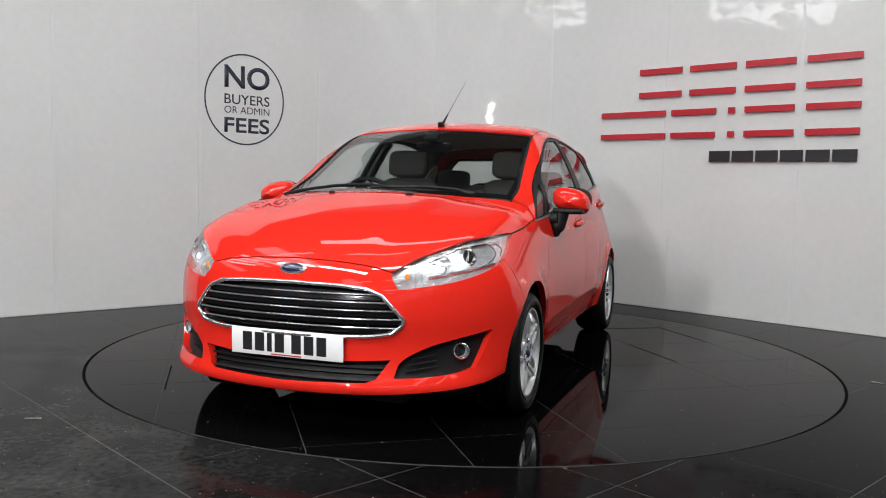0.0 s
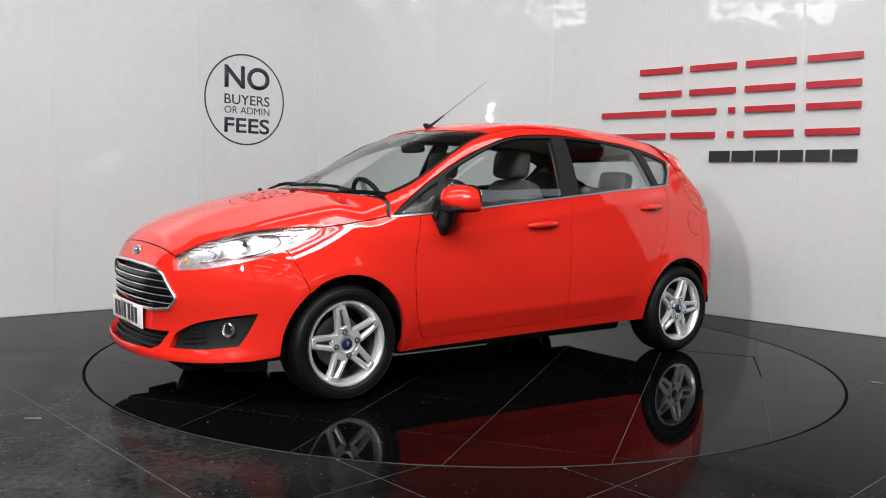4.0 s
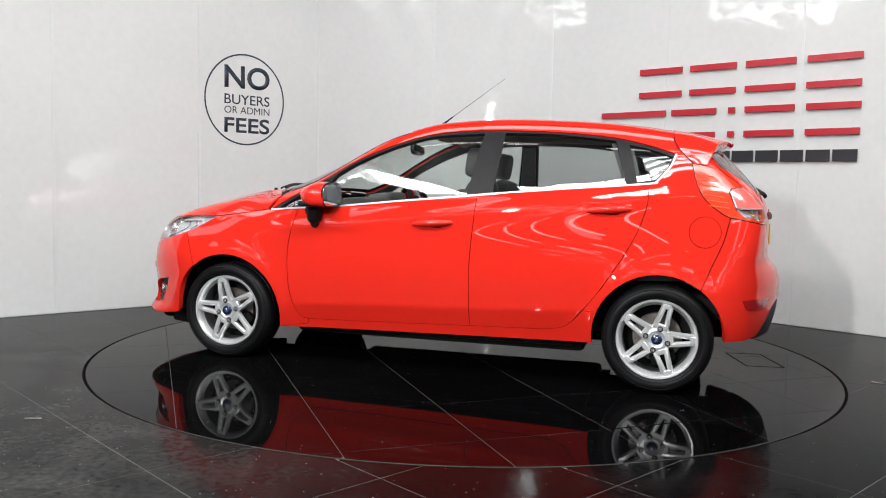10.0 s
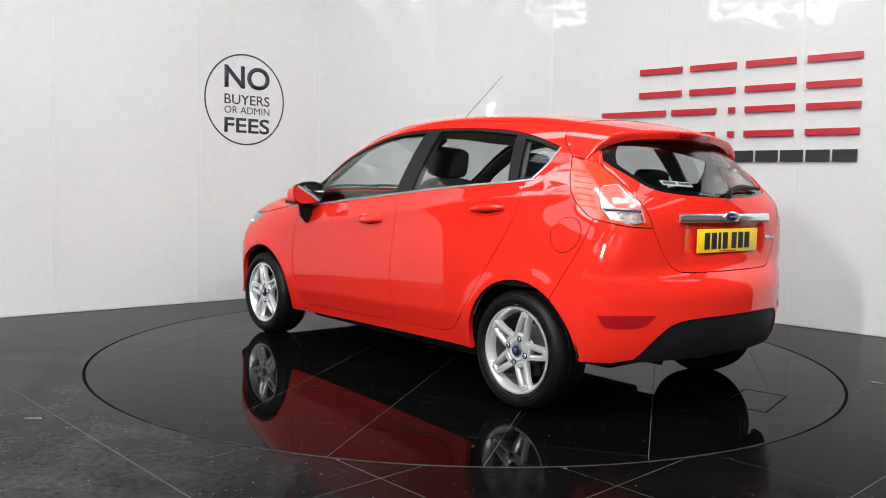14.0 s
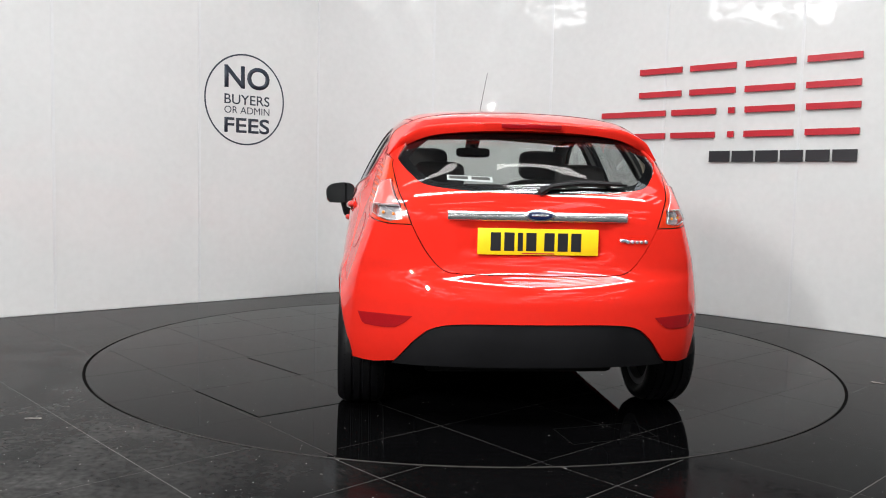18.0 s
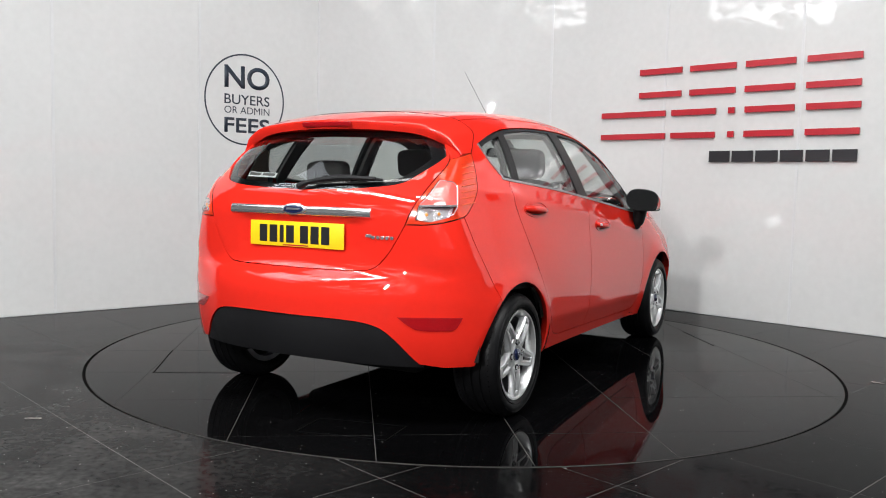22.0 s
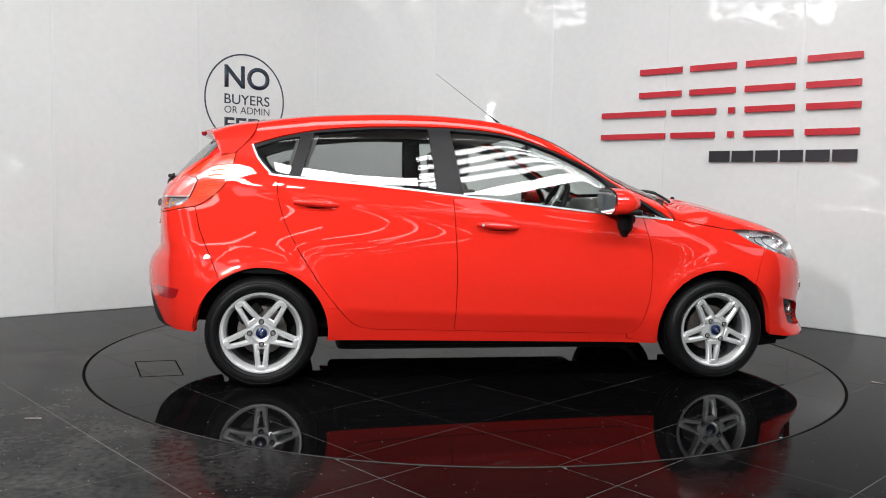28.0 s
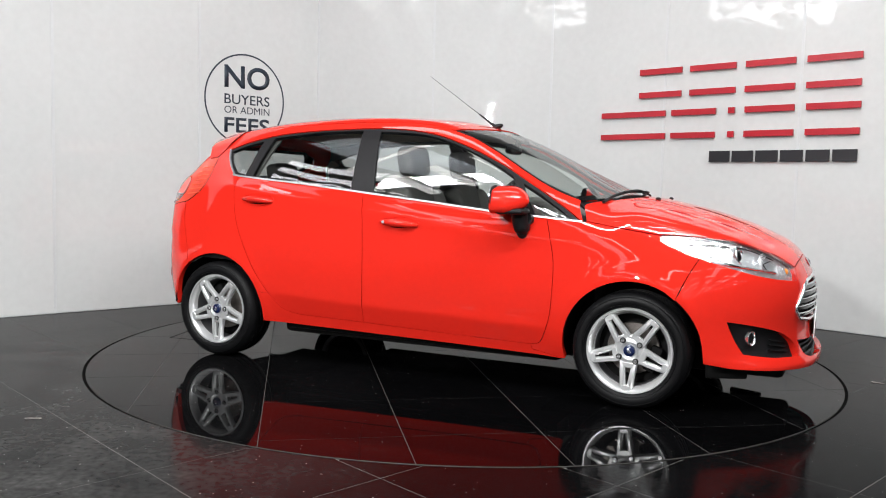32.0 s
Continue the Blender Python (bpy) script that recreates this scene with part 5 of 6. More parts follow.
    part("mirror_foot", bm, BLACK_PLASTIC, mirror, "black mirror foot")

    # black roof ditch strip beside the windscreen
    ln = smooth_line([(0.92, 0.644), (0.81, 0.642), (0.665, 0.621), (0.45, 0.593), (0.20, 0.564)])
    strip_ln = np.vstack([ln + [0, 0.004], (ln - [0, 0.006])[::-1]]) * [1, side]
    panel("roof_strip", strip_ln if side < 0 else strip_ln[::-1], "top", BLACK_PLASTIC, CAR, off=0.002, gap=0, depth=0.006, label="black rubber screen strip")

# fuel flap and lamp washers
flap = oval(-1.463, 0.846, 0.078, 0.078)
panel("fuel_flap", flap, "side", RED, CAR, off=0.0015, gap=0, depth=0.004, edge=0.01, label="round red fuel flap")
panel("fuel_flap_joint", oval(-1.463, 0.846, 0.081, 0.081), "side", GAP, CAR, holes=[flap], off=0.0008, gap=0, depth=0.002, edge=0.01, label="dark joint round the fuel flap")


def alloy(parent):
    """Five split-spoke alloy in silver, axis along y, face towards +y."""
    bm = bmesh.new()
    spun(bm, [(0.184, -0.012), (0.196, 0.010), (0.2085, 0.014), (0.2105, 0.010), (0.2095, 0.020), (0.206, 0.025), (0.198, 0.024), (0.190, 0.014), (0.182, -0.004), (0.178, -0.02)], 72, closed=True)
    part("rim_lip", bm, SILVER, parent)
    bm = bmesh.new()
    spun(bm, [(0.178, -0.165), (0.205, -0.165), (0.188, -0.02), (0.176, -0.02)], 72, closed=True)
    part("rim_barrel", bm, BARREL, parent, "silver inner rim, coloured darker for the shade behind the spokes")
    bm = bmesh.new()
    spun(bm, [(0.0, -0.12), (0.18, -0.12), (0.18, -0.125), (0.0, -0.125)], 40)
    part("brake_backplate", bm, DARK, parent)
    for k in range(5):
        bm = bmesh.new()
        m = Matrix.Rotation(-2 * math.pi * k / 5, 4, "Y")
        for s in (1, -1):
            rows = []
            for f in np.linspace(0, 1, 7):
                r = 0.040 + 0.150 * f
                c = s * (0.0315 - 0.0160 * f)
                w = 0.0140 - 0.0004 * f + 0.006 * max(0, f - 0.8)
                yf = 0.010 + 0.016 * math.sin(f * math.pi * 0.55) - 0.010 * f ** 3
                th = 0.03
                rows.append([bm.verts.new(m @ Vector((r, y, c + dz))) for y, dz in ((yf - th, -w), (yf - 0.010, -w), (yf, -w + (0.009 if s > 0 else 0.006)), (yf, w - (0.006 if s > 0 else 0.009)), (yf - 0.010, w), (yf - th, w))])
            for p, q in zip(rows, rows[1:]):
                for j in range(6):
                    bm.faces.new((p[j], q[j], q[(j + 1) % 6], p[(j + 1) % 6]))
            bm.faces.new(rows[0]), bm.faces.new(rows[-1][::-1])
        # web that closes the slot at the hub and at the rim
        for r, h, wide in ((0.070, 0.014, 0.062), (0.180, 0.013, 0.044)):
            box(bm, m @ pose(r, 0.006 if r > 0.1 else 0.0, 0), h * 2, 0.03, wide, 0.004, 1)
        part("spoke", bm, SILVER, parent)
    bm = bmesh.new()
    spun(bm, [(0.0, -0.03), (0.076, -0.03), (0.080, -0.002), (0.076, 0.010), (0.044, 0.015), (0.036, 0.010), (0.0, 0.010)], 48)
    part("hub", bm, SILVER, parent)
    for k in range(4):
        a = 2 * math.pi * k / 4
        bm = bmesh.new()
        c = Vector((0.058 * math.cos(a), 0, 0.058 * math.sin(a)))
        # dark disc in place of a shaded nut pocket
        rod(bm, c + Vector((0, 0.004, 0)), c + Vector((0, 0.0165, 0)), 0.0145, 0.0145, 16)
        part("nut_shade_disc", bm, DARK, parent, "dark disc for the shade round the wheel nut")
        bm = bmesh.new()
        rod(bm, c + Vector((0, 0.004, 0)), c + Vector((0, 0.024, 0)), 0.0125, 0.010, 8)
        part("wheel_nut", bm, CHROME, parent, "bright wheel nut")
    bm = bmesh.new()
    spun(bm, [(0.0, 0.024), (0.020, 0.0235), (0.027, 0.019), (0.029, 0.010)], 28)
    part("centre_cap", bm, BLUE, parent, "dark blue centre cap")
    bm = bmesh.new()
    ball(bm, pose(0, 0.024, 0), 0.015, 0.002, 0.007, 16, 8)
    part("cap_mark", bm, CHROME, parent)
    bm = bmesh.new()
    spun(bm, [(0.045, -0.075), (0.125, -0.075), (0.127, -0.08), (0.127, -0.095), (0.0, -0.095)], 40)
    part("brake_disc", bm, STEEL, parent, "worn steel brake disc")
    bm = bmesh.new()
    box(bm, pose(-0.09, -0.07, 0.06, 0, 35, 0), 0.06, 0.05, 0.13, 0.012)
    part("brake_caliper", bm, DARK, parent)


def tyre(parent):
    """195 mm wide tyre with shoulder blocks and circumferential grooves."""
    prof = [(0.205, 0.012), (0.212, 0.024), (0.232, 0.034), (0.250, 0.034), (0.266, 0.026), (0.279, 0.008), (0.284, -0.006), (0.286, -0.028), (0.2795, -0.030), (0.2795, -0.038), (0.286, -0.040), (0.2865, -0.068),
            (0.2795, -0.070), (0.2795, -0.080), (0.2865, -0.082), (0.286, -0.112), (0.2795, -0.114), (0.2795, -0.122), (0.286, -0.124), (0.284, -0.146), (0.266, -0.178), (0.235, -0.186), (0.205, -0.165)]
    bm = bmesh.new()
    spun(bm, prof, 96)
    part("tyre", bm, RUBBER, parent, "black low-profile tyre", angle=50)
    for y in (-0.006, -0.145):
        bm = bmesh.new()
        for k in range(72):
            m = Matrix.Rotation(2 * math.pi * k / 72, 4, "Y")
            box(bm, m @ pose(0.2772, y, 0, 0, 0, -24 if y > -0.1 else 24), 0.006, 0.020, 0.004)
        tagged(part("tread_pattern", bm, GAP, parent, "dark sipes in the shoulder"), kind="stuff")
    bm = bmesh.new()
    for r in (0.222, 0.258):
        spun(bm, [(r, 0.0285 if r < 0.24 else 0.0310), (r + 0.0015, 0.0345 if r < 0.24 else 0.0325), (r + 0.003, 0.03)], 72)
    part("sidewall_bead", bm, RUBBER, parent)


FACE_Y = 0.812
WHEEL = new("wheel")
WHEEL.parent = CAR
alloy(WHEEL)
tyre(WHEEL)
WHEEL["label"] = "silver five split-spoke alloy wheel"
WHEEL.matrix_local = pose(AXLE, FACE_Y, HUB_Z, 0, -78, 0)
for ax, sg, turn in ((-AXLE, 1, -106), (AXLE, -1, -57), (-AXLE, -1, 90.5)):
    m = pose(ax, sg * FACE_Y, HUB_Z, 0, turn, 0) if sg > 0 else pose(ax, sg * FACE_Y, HUB_Z, 0, 0, 180) @ pose(0, 0, 0, 0, turn, 0)
    copy_thing(WHEEL, m)

# wheel wells, underside
for ax in (AXLE, -AXLE):
    for sg in (1, -1):
        bm = bmesh.new()
        pr = [(0.345, 0.0), (0.345, -0.30), (0.05, -0.30)]
        spun(bm, pr, 28, Matrix.Translation((ax, sg * 0.80, HUB_Z)) @ pose(0, 0, 0, 0, 0, 0 if sg > 0 else 180) @ pose(0, 0, 0, 0, -3, 0), arc=math.radians(174))
        part("wheel_well", bm, DARK, CAR, "dark wheel arch liner")
bm = bmesh.new()
box(bm, pose(0.0, 0, 0.226), 1.72, 1.34, 0.13, 0.03)
box(bm, pose(1.30, 0, 0.22), 1.25, 0.96, 0.13, 0.03)
box(bm, pose(-1.10, 0, 0.255), 0.80, 0.90, 0.13, 0.03)
box(bm, pose(-0.55, 0.1, 0.225), 0.55, 0.8, 0.12, 0.04)
box(bm, pose(0.35, -0.05, 0.19), 1.1, 0.22, 0.05, 0.02)
for s in (1, -1):
    box(bm, pose(1.67, s * 0.62, 0.195, 0, 0, s * -25), 0.20, 0.03, 0.07, 0.01)
rod(bm, (AXLE, -0.7, HUB_Z), (AXLE, 0.7, HUB_Z), 0.035)
rod(bm, (-AXLE, -0.7, HUB_Z), (-AXLE, 0.7, HUB_Z), 0.05)
for s in (1, -1):
    for x, z, h in ((0.88, 0.42, 0.27), (-0.88, 0.44, 0.26)):
        box(bm, pose(x, s * 0.63, z), 0.02, 0.34, h)
    for x, z, h in ((1.59, 0.42, 0.22), (-1.57, 0.47, 0.16)):
        box(bm, pose(x, s * 0.58, z), 0.02, 0.24, h)
# added rails that block the pale wall reflection beneath the car
for s in (1, -1):
    box(bm, pose(0, s * 0.69, 0.222), 1.60, 0.05, 0.05, 0.01)
part("underbody", bm, DARK, CAR, "dark underbody")
bm = bmesh.new()
rod(bm, (-1.66, 0.40, 0.32), (-1.35, 0.40, 0.32), 0.07, seg=18)
rod(bm, (-1.74, 0.38, 0.27), (-1.60, 0.38, 0.27), 0.02, seg=14)
part("exhaust", bm, DARK, CAR, "dark exhaust silencer and tailpipe")


# ---------------------------------------------------------------- the hatchback: tail
tail_line = np.vstack([LAMP_EDGE, smooth_line(np.vstack([LAMP_EDGE[-1:], seen_as("tail", LAMP_LOW[1:])]))[1:], to("tail", on("side", smooth_line([(-1.585, 0.922), (-1.54, 0.945), (-1.46, 1.01), (-1.415, 1.09), TAIL_TIP])))[1:-1]])
for side in (1, -1):
    root = new("tail_lamp")
    root.parent = CAR
    root["label"] = "large red and clear rear lamp wrapping the corner"
    flipu = (lambda a: a) if side > 0 else (lambda a: (np.asarray(a) * [-1, 1])[::-1])
    clear = np.array(seen_as("tail", [(-1.600, 0.668, 1.072), (-1.644, 0.621, 1.080), (-1.703, 0.604, 1.022), (-1.742, 0.577, 0.968), (-1.757, 0.572, 0.912), (-1.74, 0.63, 0.904), (-1.676, 0.715, 0.930), (-1.64, 0.72, 0.970), (-1.593, 0.685, 1.055)]))
    panel("lamp_lens", flipu(tail_line), "tail", LAMP_RED, root, depth=0.02, off=0.0, gap=0.003, holes=[flipu(clear)], label="red lamp lens")
    panel("lamp_rim", flipu(tail_line), "tail", GLOSS_BLACK, root, holes=[flipu(inset(tail_line, 0.0042))], depth=0.006, off=0.0005, gap=0.0015, step=0.03, edge=0.012, label="dark lamp edge")
    up = np.array(seen_as("tail", [(-1.600, 0.668, 1.072), (-1.644, 0.621, 1.080), (-1.703, 0.604, 1.022), (-1.742, 0.577, 0.968), (-1.64, 0.72, 0.970), (-1.593, 0.685, 1.055)]))
    low = np.array(seen_as("tail", [(-1.742, 0.577, 0.968), (-1.757, 0.572, 0.912), (-1.74, 0.63, 0.904), (-1.676, 0.715, 0.930), (-1.64, 0.72, 0.970)]))
    panel("inner_lens", flipu(up), "tail", PINK_LENS, root, depth=0.012, off=0.004, gap=0.003, label="pale red inner lens")
    for shape in (up, low):
        edge3 = on("tail", resample(inset(flipu(shape), 0.004), 0.02))
        edge3 = edge3 + slope_of(edge3) * 0.005
        bm = bmesh.new()
        tube(bm, [tuple(q) for q in np.vstack([edge3, edge3[:1]])], 0.0018, 6)
        part("lens_edge", bm, LAMP_SILVER, root, "bright edge of the inner lens")
    panel("reversing_lens", flipu(low), "tail", LENS, root, depth=0.012, off=0.003, gap=0.002, label="clear reversing lens")
    panel("reversing_bowl", flipu(low), "tail", LAMP_SILVER, root, depth=0.004, off=-0.02, gap=0.0, label="silver reversing reflector")
    bm = bmesh.new()
    for x, y, z in ((-1.70, 0.655, 0.94), (-1.735, 0.61, 0.935)):
        q = seen_as("tail", [(x, side * y, z)])[0]
        p, n = skin("tail", q[0], q[1], -0.012)
        ball(bm, facing(p, n), 0.007, 0.007, 0.006, 12, 8)
    part("bulb", bm, AMBER, root, "small amber bulb")
    for k in range(7):
        z = 0.985 + 0.027 * k
        a, b = (-1.50 + 0.015 * k, 0.735 - 0.012 * k, z), (-1.565 + 0.012 * k, 0.68 - 0.006 * k, z - 0.012)
        pts = []
        for f in np.linspace(0, 1, 5):
            q = seen_as("tail", [(a[0] + (b[0] - a[0]) * f, side * (a[1] + (b[1] - a[1]) * f), a[2] + (b[2] - a[2]) * f)])[0]
            pts.append(skin("tail", q[0], q[1], 0.0005)[0])
        bm = bmesh.new()
        tube(bm, pts, 0.0028, 6)
        part("lens_rib", bm, AMBER_RIB, root, "orange-red rib in the lens")

    refl = ring(seen_as("tail", [(-1.852, 0.55, 0.503), (-1.76, 0.68, 0.505), (-1.68, 0.775, 0.503)]), seen_as("tail", [(-1.68, 0.775, 0.503), (-1.70, 0.76, 0.462), (-1.715, 0.745, 0.45)]),
                seen_as("tail", [(-1.715, 0.745, 0.45), (-1.77, 0.665, 0.447), (-1.80, 0.61, 0.452)]), seen_as("tail", [(-1.80, 0.61, 0.452), (-1.83, 0.58, 0.475), (-1.852, 0.55, 0.503)]))
    panel("reflector", flipu(refl), "tail", REFLEX_RED, REAR_BUMPER, depth=0.006, off=0.003, gap=0, edge=0.01, label="dark red bumper reflector")

# chrome strip, badge, plate, script
bm = bmesh.new()
rows = []
for y in np.linspace(-0.385, 0.385, 29):
    p, n = skin("rear", float(y), 0.932, 0.0)
    upv = Vector((0, 0, 1)) - n * n.z
    rows.append([bm.verts.new(p + upv.normalized() * (0.021 * math.cos(a)) + n * (0.003 + 0.013 * math.sin(a) ** 0.7)) for a in [math.pi * k / 8 for k in range(9)]])
for p, q in zip(rows, rows[1:]):
    for j in range(8):
        bm.faces.new((p[j], p[j + 1], q[j + 1], q[j]))
bm.faces.new(rows[0]), bm.faces.new(rows[-1][::-1])
part("boot_strip", bm, CHROME, TAILGATE, "chrome strip across the tailgate")
p, n = skin("rear", 0.0, 0.936, 0.018)
badge(p, n, None, TAILGATE, 0.066, 0.027)
p, n = skin("rear", 0.0, 0.826, 0.012)
n = Vector((n.x, 0, n.z)).normalized()
x = Vector((0, -1, 0))
plate(Matrix.Translation(p) @ Matrix((x, n.cross(x), n)).transposed().to_4x4(), YELLOW_PLATE, "yellow rear number plate with black bars")
for k in range(6):
    p, n = skin("rear", -0.375 - 0.021 * k, 0.830 + (0.006 if k == 0 else 0), 0.003)
    bm = bmesh.new()
    box(bm, facing(p, n), 0.030 if k == 0 else 0.016, 0.015, 0.004, 0.0015, 1)
    part("script_bar", bm, CHROME, TAILGATE, "small chrome model badge bar")

# spoiler: a hood whose ends run down into fins beside the rear window
def flank_at(x, z, off=0.002):
    return (x, float(side_w(np.array([x]), np.array([z]))[0]) + off, z)


join = [tuple(skin("top", x, y, 0.003)[0]) for x, y in ((-1.295, 0.0), (-1.292, 0.2), (-1.288, 0.38), (-1.285, 0.50))] + [flank_at(-1.30, 1.31), flank_at(-1.345, 1.25), flank_at(-1.392, 1.203)]
upper = [(-1.62, 0.0, 1.343), (-1.587, 0.2, 1.340), (-1.548, 0.36, 1.332), (-1.523, 0.47, 1.318), flank_at(-1.498, 1.275, -0.015), flank_at(-1.48, 1.235, -0.006), flank_at(-1.464, 1.195)]
under = [(-1.608, 0.0, 1.306), (-1.576, 0.2, 1.303), (-1.537, 0.36, 1.292), (-1.511, 0.455, 1.276), (-1.487, 0.535, 1.245), (-1.47, 0.585, 1.212), (-1.459, 0.605, 1.190)]
lines = []
for ln in (join, upper, under):
    half_ln = smooth_line(ln, 5)
    lines.append(np.vstack([half_ln[::-1], half_ln[1:] * [1, -1, 1]]))
bm = bmesh.new()
rows = []
for f_pt, u_pt, l_pt in zip(*lines):
    line = []
    for k, g in enumerate((0.0, 0.2, 0.4, 0.6, 0.8, 0.93, 1.0)):
        q = f_pt + (u_pt - f_pt) * g
        q = q + np.array([0, 0, 0.007 * math.sin(math.pi * min(g, 1.0))]) * (1 if abs(f_pt[1]) < 0.5 else 0.3)
        line.append(q)
    back = u_pt + (l_pt - u_pt) * 0.12 + np.array([-0.004, 0, 0])
    line += [back, u_pt + (l_pt - u_pt) * 0.5 + np.array([-0.003, 0, 0]), l_pt, l_pt + np.array([0.012, -0.006 * np.sign(l_pt[1]), -0.001])]
    line.append(np.array([l_pt[0] + 0.09, l_pt[1] * 0.985, l_pt[2] + 0.02]))
    rows.append([bm.verts.new(q) for q in line])
for p, q in zip(rows, rows[1:]):
    for j in range(len(p)):
        bm.faces.new((p[j], p[(j + 1) % len(p)], q[(j + 1) % len(q)], q[j]))
bm.faces.new(rows[0]), bm.faces.new(rows[-1][::-1])
SPOILER = part("spoiler", bm, RED, CAR, "red roof spoiler over the rear window", angle=50)
bm = bmesh.new()
box(bm, pose(-1.612, 0, 1.326, 0, -14), 0.014, 0.27, 0.022, 0.004)
part("brake_light", bm, REFLEX_RED, SPOILER, "dark red high brake light")

bm = bmesh.new()
tube(bm, [tuple(q) for q in lines[0]], 0.0016, 6)
part("spoiler_joint", bm, GAP, SPOILER, "dark joint between roof and spoiler")

# rear wiper
pts = [skin("rear", y, z, 0.018)[0] for y, z in ((0.0, 1.028), (-0.06, 1.052), (-0.20, 1.068), (-0.37, 1.066))]
bm = bmesh.new()
tube(bm, [tuple(v) for v in smooth_line([tuple(p) for p in pts], 5)], [0.016] * 4 + [0.010] * 12, 8)
part("rear_wiper_arm", bm, BLACK_PLASTIC, TAILGATE, "black rear wiper arm")
pts = [skin("rear", y, z, 0.010)[0] for y, z in ((-0.06, 1.062), (-0.2, 1.082), (-0.40, 1.066))]
bm = bmesh.new()
tube(bm, [tuple(v) for v in smooth_line([tuple(p) for p in pts], 6)], 0.006, 6)
part("rear_wiper_blade", bm, BLACK_PLASTIC, TAILGATE, "black rear wiper blade")
# sticker inside the rear window
panel("window_sticker", np.array([(0.19, 1.083), (0.385, 1.090), (0.385, 1.112), (0.19, 1.105)]), "rear", WHITE_PLATE, TAILGATE, off=-0.013, gap=0, depth=0.001, label="white sticker with grey bars in the window")
panel("sticker_bar", np.array([(0.20, 1.090), (0.28, 1.093), (0.28, 1.105), (0.20, 1.102)]), "rear", TRIM_GREY, TAILGATE, off=-0.0118, gap=0, depth=0.0005)
panel("sticker_bar", np.array([(0.295, 1.093), (0.375, 1.096), (0.375, 1.108), (0.295, 1.105)]), "rear", TRIM_GREY, TAILGATE, off=-0.0118, gap=0, depth=0.0005)

# aerial
aerial = new("aerial")
aerial.parent = CAR
aerial["label"] = "thin black whip aerial on the roof"
b0 = skin("top", 0.215, 0.0, 0.0)[0]
bm = bmesh.new()
ball(bm, Matrix.Translation(b0) @ pose(0, 0, 0.004, 0, -20), 0.042, 0.02, 0.018, 16, 10)
part("aerial_foot", bm, BLACK_PLASTIC, aerial)
bm = bmesh.new()
tip = Vector((-0.241, 0.0, 1.741))
d = tip - b0
tube(bm, [b0 + d * 0.03, b0 + d * 0.1, b0 + d * 0.25, b0 + d * 0.27, tip], [0.011, 0.008, 0.0045, 0.0018, 0.0012], 8)
part("aerial_whip", bm, BLACK_PLASTIC, aerial)


# ---------------------------------------------------------------- the hatchback: cabin
def cushion(bm, m, sx, sy, sz, n=10, pow_=0.45):
    """A soft block: a rounded box on the pose m."""
    made = bmesh.ops.create_uvsphere(bm, u_segments=24, v_segments=14, radius=1.0)
    for v in made["verts"]:
        c = v.co
        v.co = m @ Vector([s * math.copysign(abs(a) ** pow_, a) for s, a in zip((sx, sy, sz), c)])


def front_seat(y):
    root = new("front_seat")
    root.parent = CAR
    root["label"] = "charcoal cloth front seat with headrest"
    bm = bmesh.new()
    cushion(bm, pose(0.13, y, 0.50, 0, -6), 0.26, 0.25, 0.09)
    part("seat_base", bm, SEAT_CLOTH, root)
    bm = bmesh.new()
    cushion(bm, pose(-0.13, y, 0.80, 0, -15), 0.075, 0.235, 0.31)
    part("backrest", bm, SEAT_CLOTH, root)
    for s in (1, -1):
        bm = bmesh.new()
        cushion(bm, pose(-0.10, y + 0.205 * s, 0.78, 0, -15, 0), 0.095, 0.05, 0.26)
        part("bolster", bm, SEAT_CLOTH, root)
    bm = bmesh.new()
    cushion(bm, pose(-0.165, y, 1.195, 0, -8), 0.055, 0.135, 0.088)
    part("headrest", bm, SEAT_CLOTH, root)
    for s in (1, -1):
        bm = bmesh.new()
        rod(bm, (-0.185, y + 0.055 * s, 1.02), (-0.172, y + 0.055 * s, 1.16), 0.006)
        part("headrest_post", bm, CHROME, root, "chrome headrest post")


front_seat(0.36)
front_seat(-0.36)
bench = new("rear_bench")
bench.parent = CAR
bench["label"] = "charcoal cloth rear bench with two headrests"
bm = bmesh.new()
cushion(bm, pose(-0.72, 0, 0.52, 0, -4), 0.26, 0.60, 0.10)
part("bench_base", bm, SEAT_CLOTH, bench)
bm = bmesh.new()
cushion(bm, pose(-1.03, 0, 0.80, 0, -14), 0.08, 0.60, 0.27)
part("bench_back", bm, SEAT_CLOTH, bench)
for y in (0.36, -0.36):
    bm = bmesh.new()
    cushion(bm, pose(-1.105, y, 1.105, 0, -10), 0.05, 0.125, 0.07)
    part("rear_headrest", bm, SEAT_CLOTH, bench)

dash = new("dashboard")
dash.parent = CAR
dash["label"] = "dark soft-grained dashboard"
bm = bmesh.new()
cushion(bm, pose(0.79, 0, 0.84, 0, 10), 0.25, 0.66, 0.11)
part("dash_top", bm, TRIM_GREY, dash)
bm = bmesh.new()
cushion(bm, pose(0.66, -0.36, 0.945, 0, 6), 0.10, 0.20, 0.055)
part("instrument_hood", bm, TRIM_GREY, dash)
bm = bmesh.new()
box(bm, pose(0.58, 0, 0.74, 0, -20), 0.10, 0.26, 0.30, 0.03)
part("centre_console", bm, TRIM_GREY, dash)
wheel_in = new("steering_wheel")
wheel_in.parent = CAR
wheel_in["label"] = "black leather steering wheel on the car's right"
c, tilt = Vector((0.41, -0.36, 0.93)), radians(26)
ax = Vector((-math.cos(tilt), 0, math.sin(tilt)))
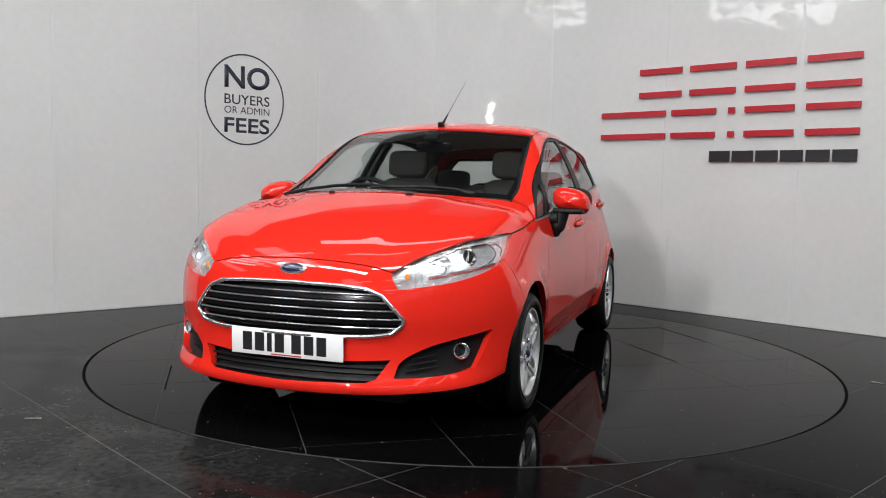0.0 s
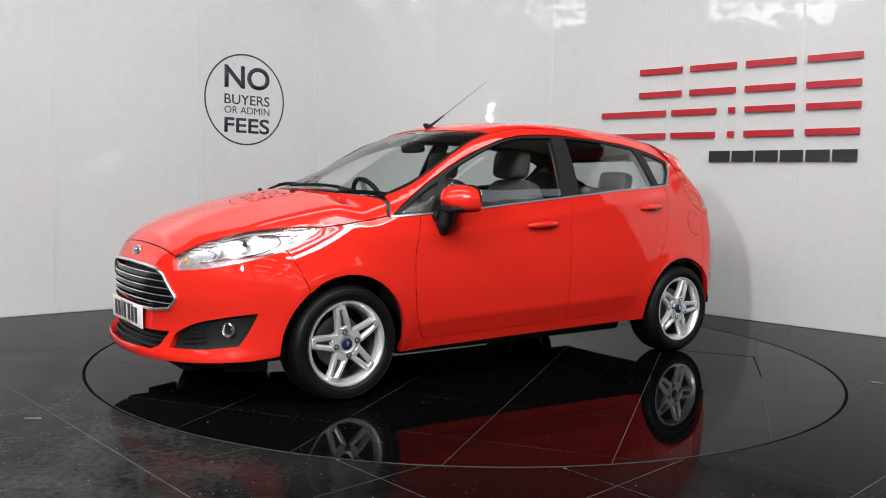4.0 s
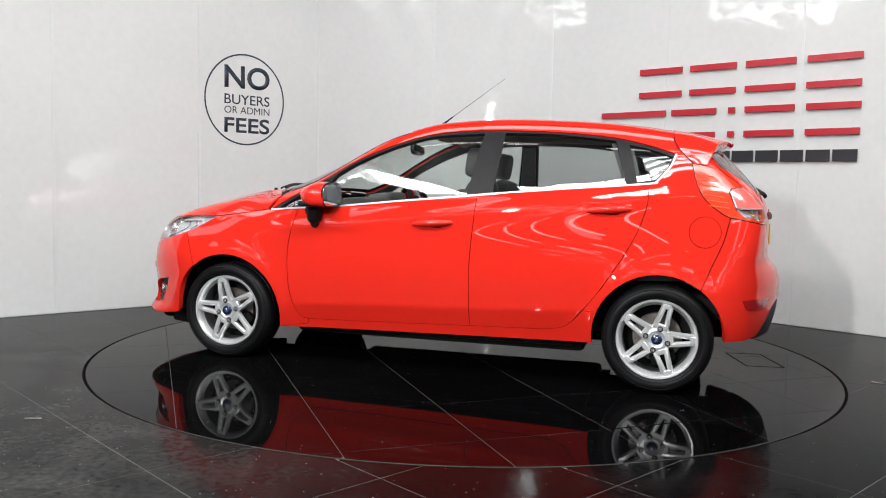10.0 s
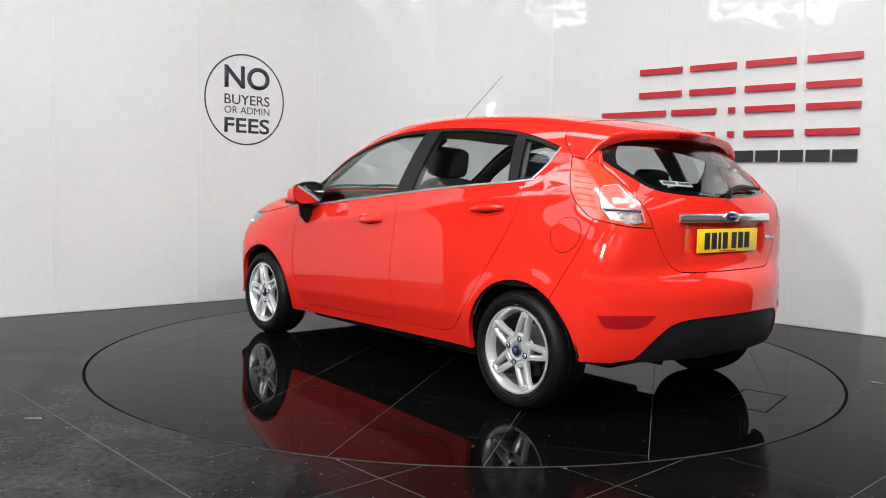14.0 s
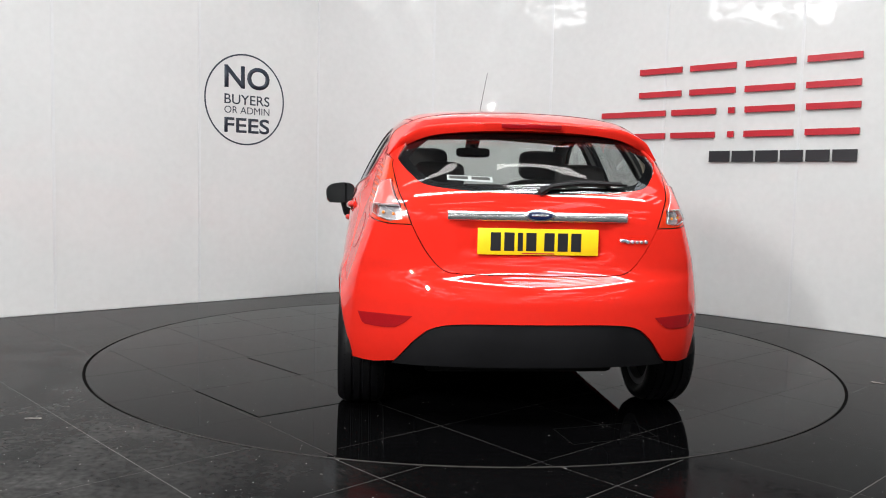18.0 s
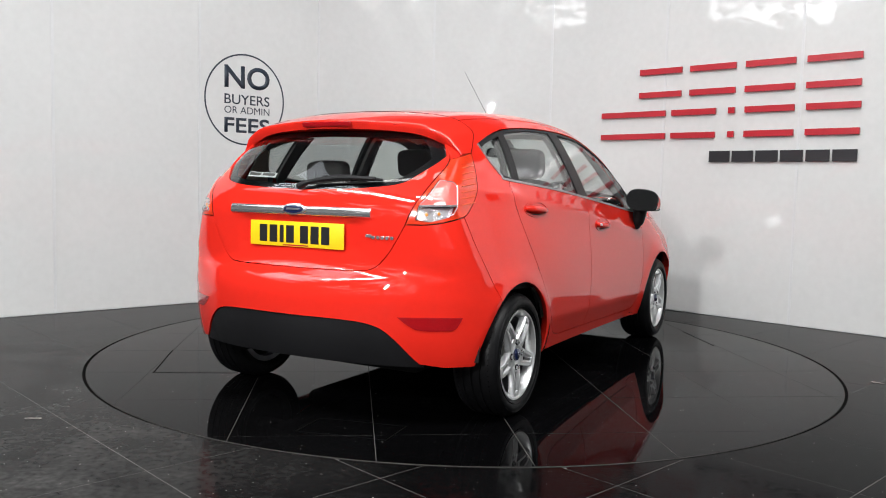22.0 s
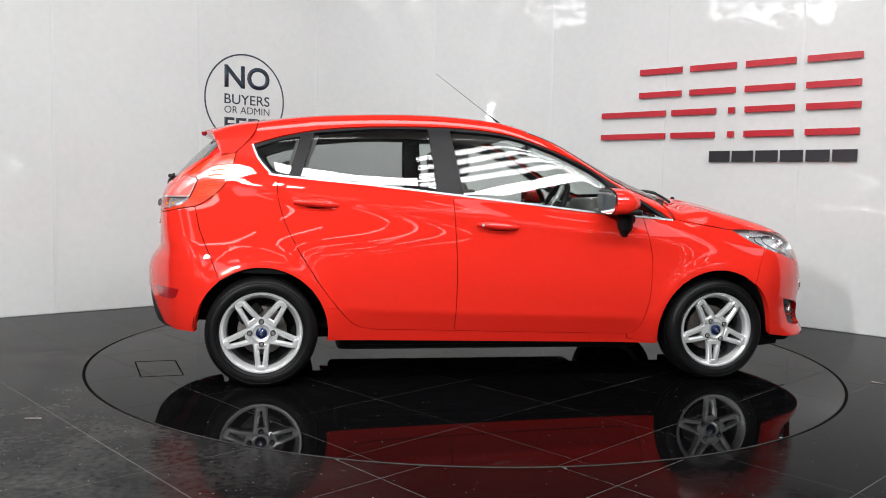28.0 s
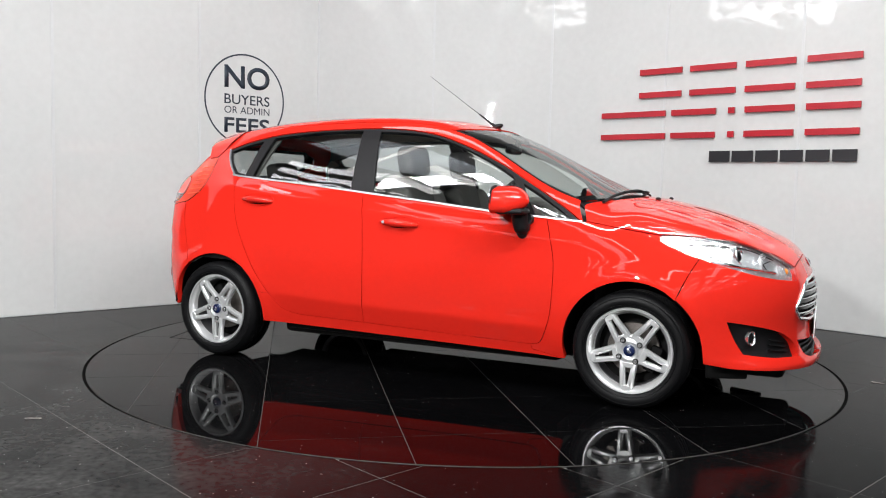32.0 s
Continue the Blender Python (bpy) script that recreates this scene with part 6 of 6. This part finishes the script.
u, w = Vector((0, 1, 0)), ax.cross(Vector((0, 1, 0)))
pts = [c + 0.175 * (math.cos(a) * u + math.sin(a) * w) for a in [2 * math.pi * k / 40 for k in range(41)]]
bm = bmesh.new()
tube(bm, pts, 0.016, 10)
part("wheel_rim", bm, BLACK_PLASTIC, wheel_in)
bm = bmesh.new()
cushion(bm, Matrix.Translation(c - ax * 0.02) @ ax.to_track_quat("Z", "Y").to_matrix().to_4x4(), 0.065, 0.065, 0.03)
part("wheel_boss", bm, BLACK_PLASTIC, wheel_in)
for a in (0, math.pi, 1.5 * math.pi):
    bm = bmesh.new()
    rod(bm, c, c + 0.17 * (math.cos(a) * u + math.sin(a) * w), 0.016)
    part("wheel_spoke", bm, SILVER, wheel_in, "silver steering wheel spoke")
bm = bmesh.new()
rod(bm, c, c - ax * 0.25, 0.035)
part("steering_column", bm, BLACK_PLASTIC, wheel_in)

# linings follow the skin
half = np.array([(0.27, 0.0), (0.235, 0.35), (0.17, 0.575), (-0.2, 0.57), (-0.8, 0.555), (-1.31, 0.52), (-1.36, 0.0)])
panel("headlining", np.vstack([half, (half[1:-1] * [1, -1])[::-1]]), "top", LINING, CAR, off=-0.032, gap=0, step=0.08, edge=0.06, depth=0.004, label="pale grey cloth headlining")
half = np.array([(-1.06, 0.0), (-1.06, 0.60), (-1.50, 0.53), (-1.56, 0.0)])
bm = bmesh.new()
prism(bm, [tuple(p) for p in np.vstack([half, (half[1:-1] * [1, -1])[::-1]])], pose(0, 0, 0.985), 0.02)
part("parcel_shelf", bm, CARPET, CAR, "dark parcel shelf")
door_line = ring([(0.90, 0.89), (0.5, 0.935), (-0.25, 1.005), (-1.1, 1.08)], [(-1.1, 1.08), (-1.0, 0.72), (-0.86, 0.40)], [(-0.86, 0.40), (0.78, 0.36)], [(0.78, 0.36), (0.90, 0.89)])
both("door_lining", door_line, "side", TRIM_GREY, CAR, off=-0.065, gap=0, step=0.09, edge=0.06, depth=0.02, label="dark grey door lining")
both("pillar_lining", np.array([(-0.215, 0.99), (-0.33, 1.0), (-0.355, 1.37), (-0.272, 1.37)]), "side", TRIM_GREY, CAR, off=-0.035, gap=0, step=0.06, edge=0.05, depth=0.02, label="grey pillar lining")
both("rear_pillar_lining", ring([(-1.08, 1.05), (-1.13, 1.10), (-1.08, 1.30)], [(-1.08, 1.30), (-0.96, 1.33)], [(-0.96, 1.33), (-1.06, 1.05)], [(-1.06, 1.05), (-1.08, 1.05)]), "side", TRIM_GREY, CAR, off=-0.03, gap=0, step=0.06, edge=0.05, depth=0.01)
both("quarter_lining", ring([(-1.25, 1.12), (-1.33, 1.24), (-1.40, 1.20)], [(-1.40, 1.20), (-1.45, 1.0)], [(-1.45, 1.0), (-1.2, 1.0)], [(-1.2, 1.0), (-1.25, 1.12)]), "side", LINING, CAR, off=-0.035, gap=0, step=0.06, edge=0.05, depth=0.01)
bm = bmesh.new()
box(bm, pose(-0.15, 0, 0.30), 1.75, 1.36, 0.03, 0.01)
box(bm, pose(-1.42, 0, 0.60), 0.60, 1.05, 0.5, 0.05)
box(bm, pose(1.05, 0, 0.60), 0.06, 1.30, 0.55, 0.01)
part("cabin_floor", bm, CARPET, CAR, "dark carpeted cabin floor")
bm = bmesh.new()
box(bm, pose(1.48, 0, 0.58), 0.55, 0.95, 0.25, 0.06)
part("engine_bay", bm, DARK, CAR, "dark engine bay")
bm = bmesh.new()
cushion(bm, pose(0.33, 0, 1.285, 0, 10), 0.02, 0.115, 0.032)
part("rear_view_mirror", bm, GLOSS_BLACK, CAR, "black rear-view mirror behind the windscreen")
bm = bmesh.new()
rod(bm, (0.345, 0, 1.30), (0.37, 0, 1.345), 0.02)
box(bm, pose(0.37, 0, 1.345, 0, 25), 0.10, 0.09, 0.03, 0.01)
part("mirror_mount", bm, BLACK_PLASTIC, CAR)


# ---------------------------------------------------------------- litter on the floor
def wire_scrap(x, y, turn, size):
    """A bent loop of thin pale wire lying on the tiles."""
    bm = bmesh.new()
    m = pose(x, y, 0.003, 0, 0, turn)
    loop_pts = [(-1.0, 0.0), (-0.6, 0.32), (0.1, 0.26), (0.7, 0.34), (1.0, 0.1), (0.6, -0.12), (0.0, 0.0), (-0.5, -0.22), (-0.9, -0.1)]
    tube(bm, [m @ Vector((size * a, size * b, 0)) for a, b in smooth_line(loop_pts, 5)], 0.0013, 6)
    tagged(part("wire_scrap", bm, STEEL, None), "bent scrap of pale wire lying on the black tiles", "scrap")


wire_scrap(-1.862, -1.792, 4, 0.036)
wire_scrap(2.35, -0.613, -40, 0.034)


# ---------------------------------------------------------------- what turns
OFFSET = (0.0215, -0.0883)      # of the car on the turntable


def motions():
    steps = [k * 0.5 for k in range(65)]
    walk(TABLE, [(t, pose(*CENTRE, 0, 0, 0, START + SPIN * t)) for t in steps])
    walk(CAR, [(t, pose(*CENTRE, 0, 0, 0, START + SPIN * t) @ pose(*OFFSET, 0)) for t in steps])


motions()
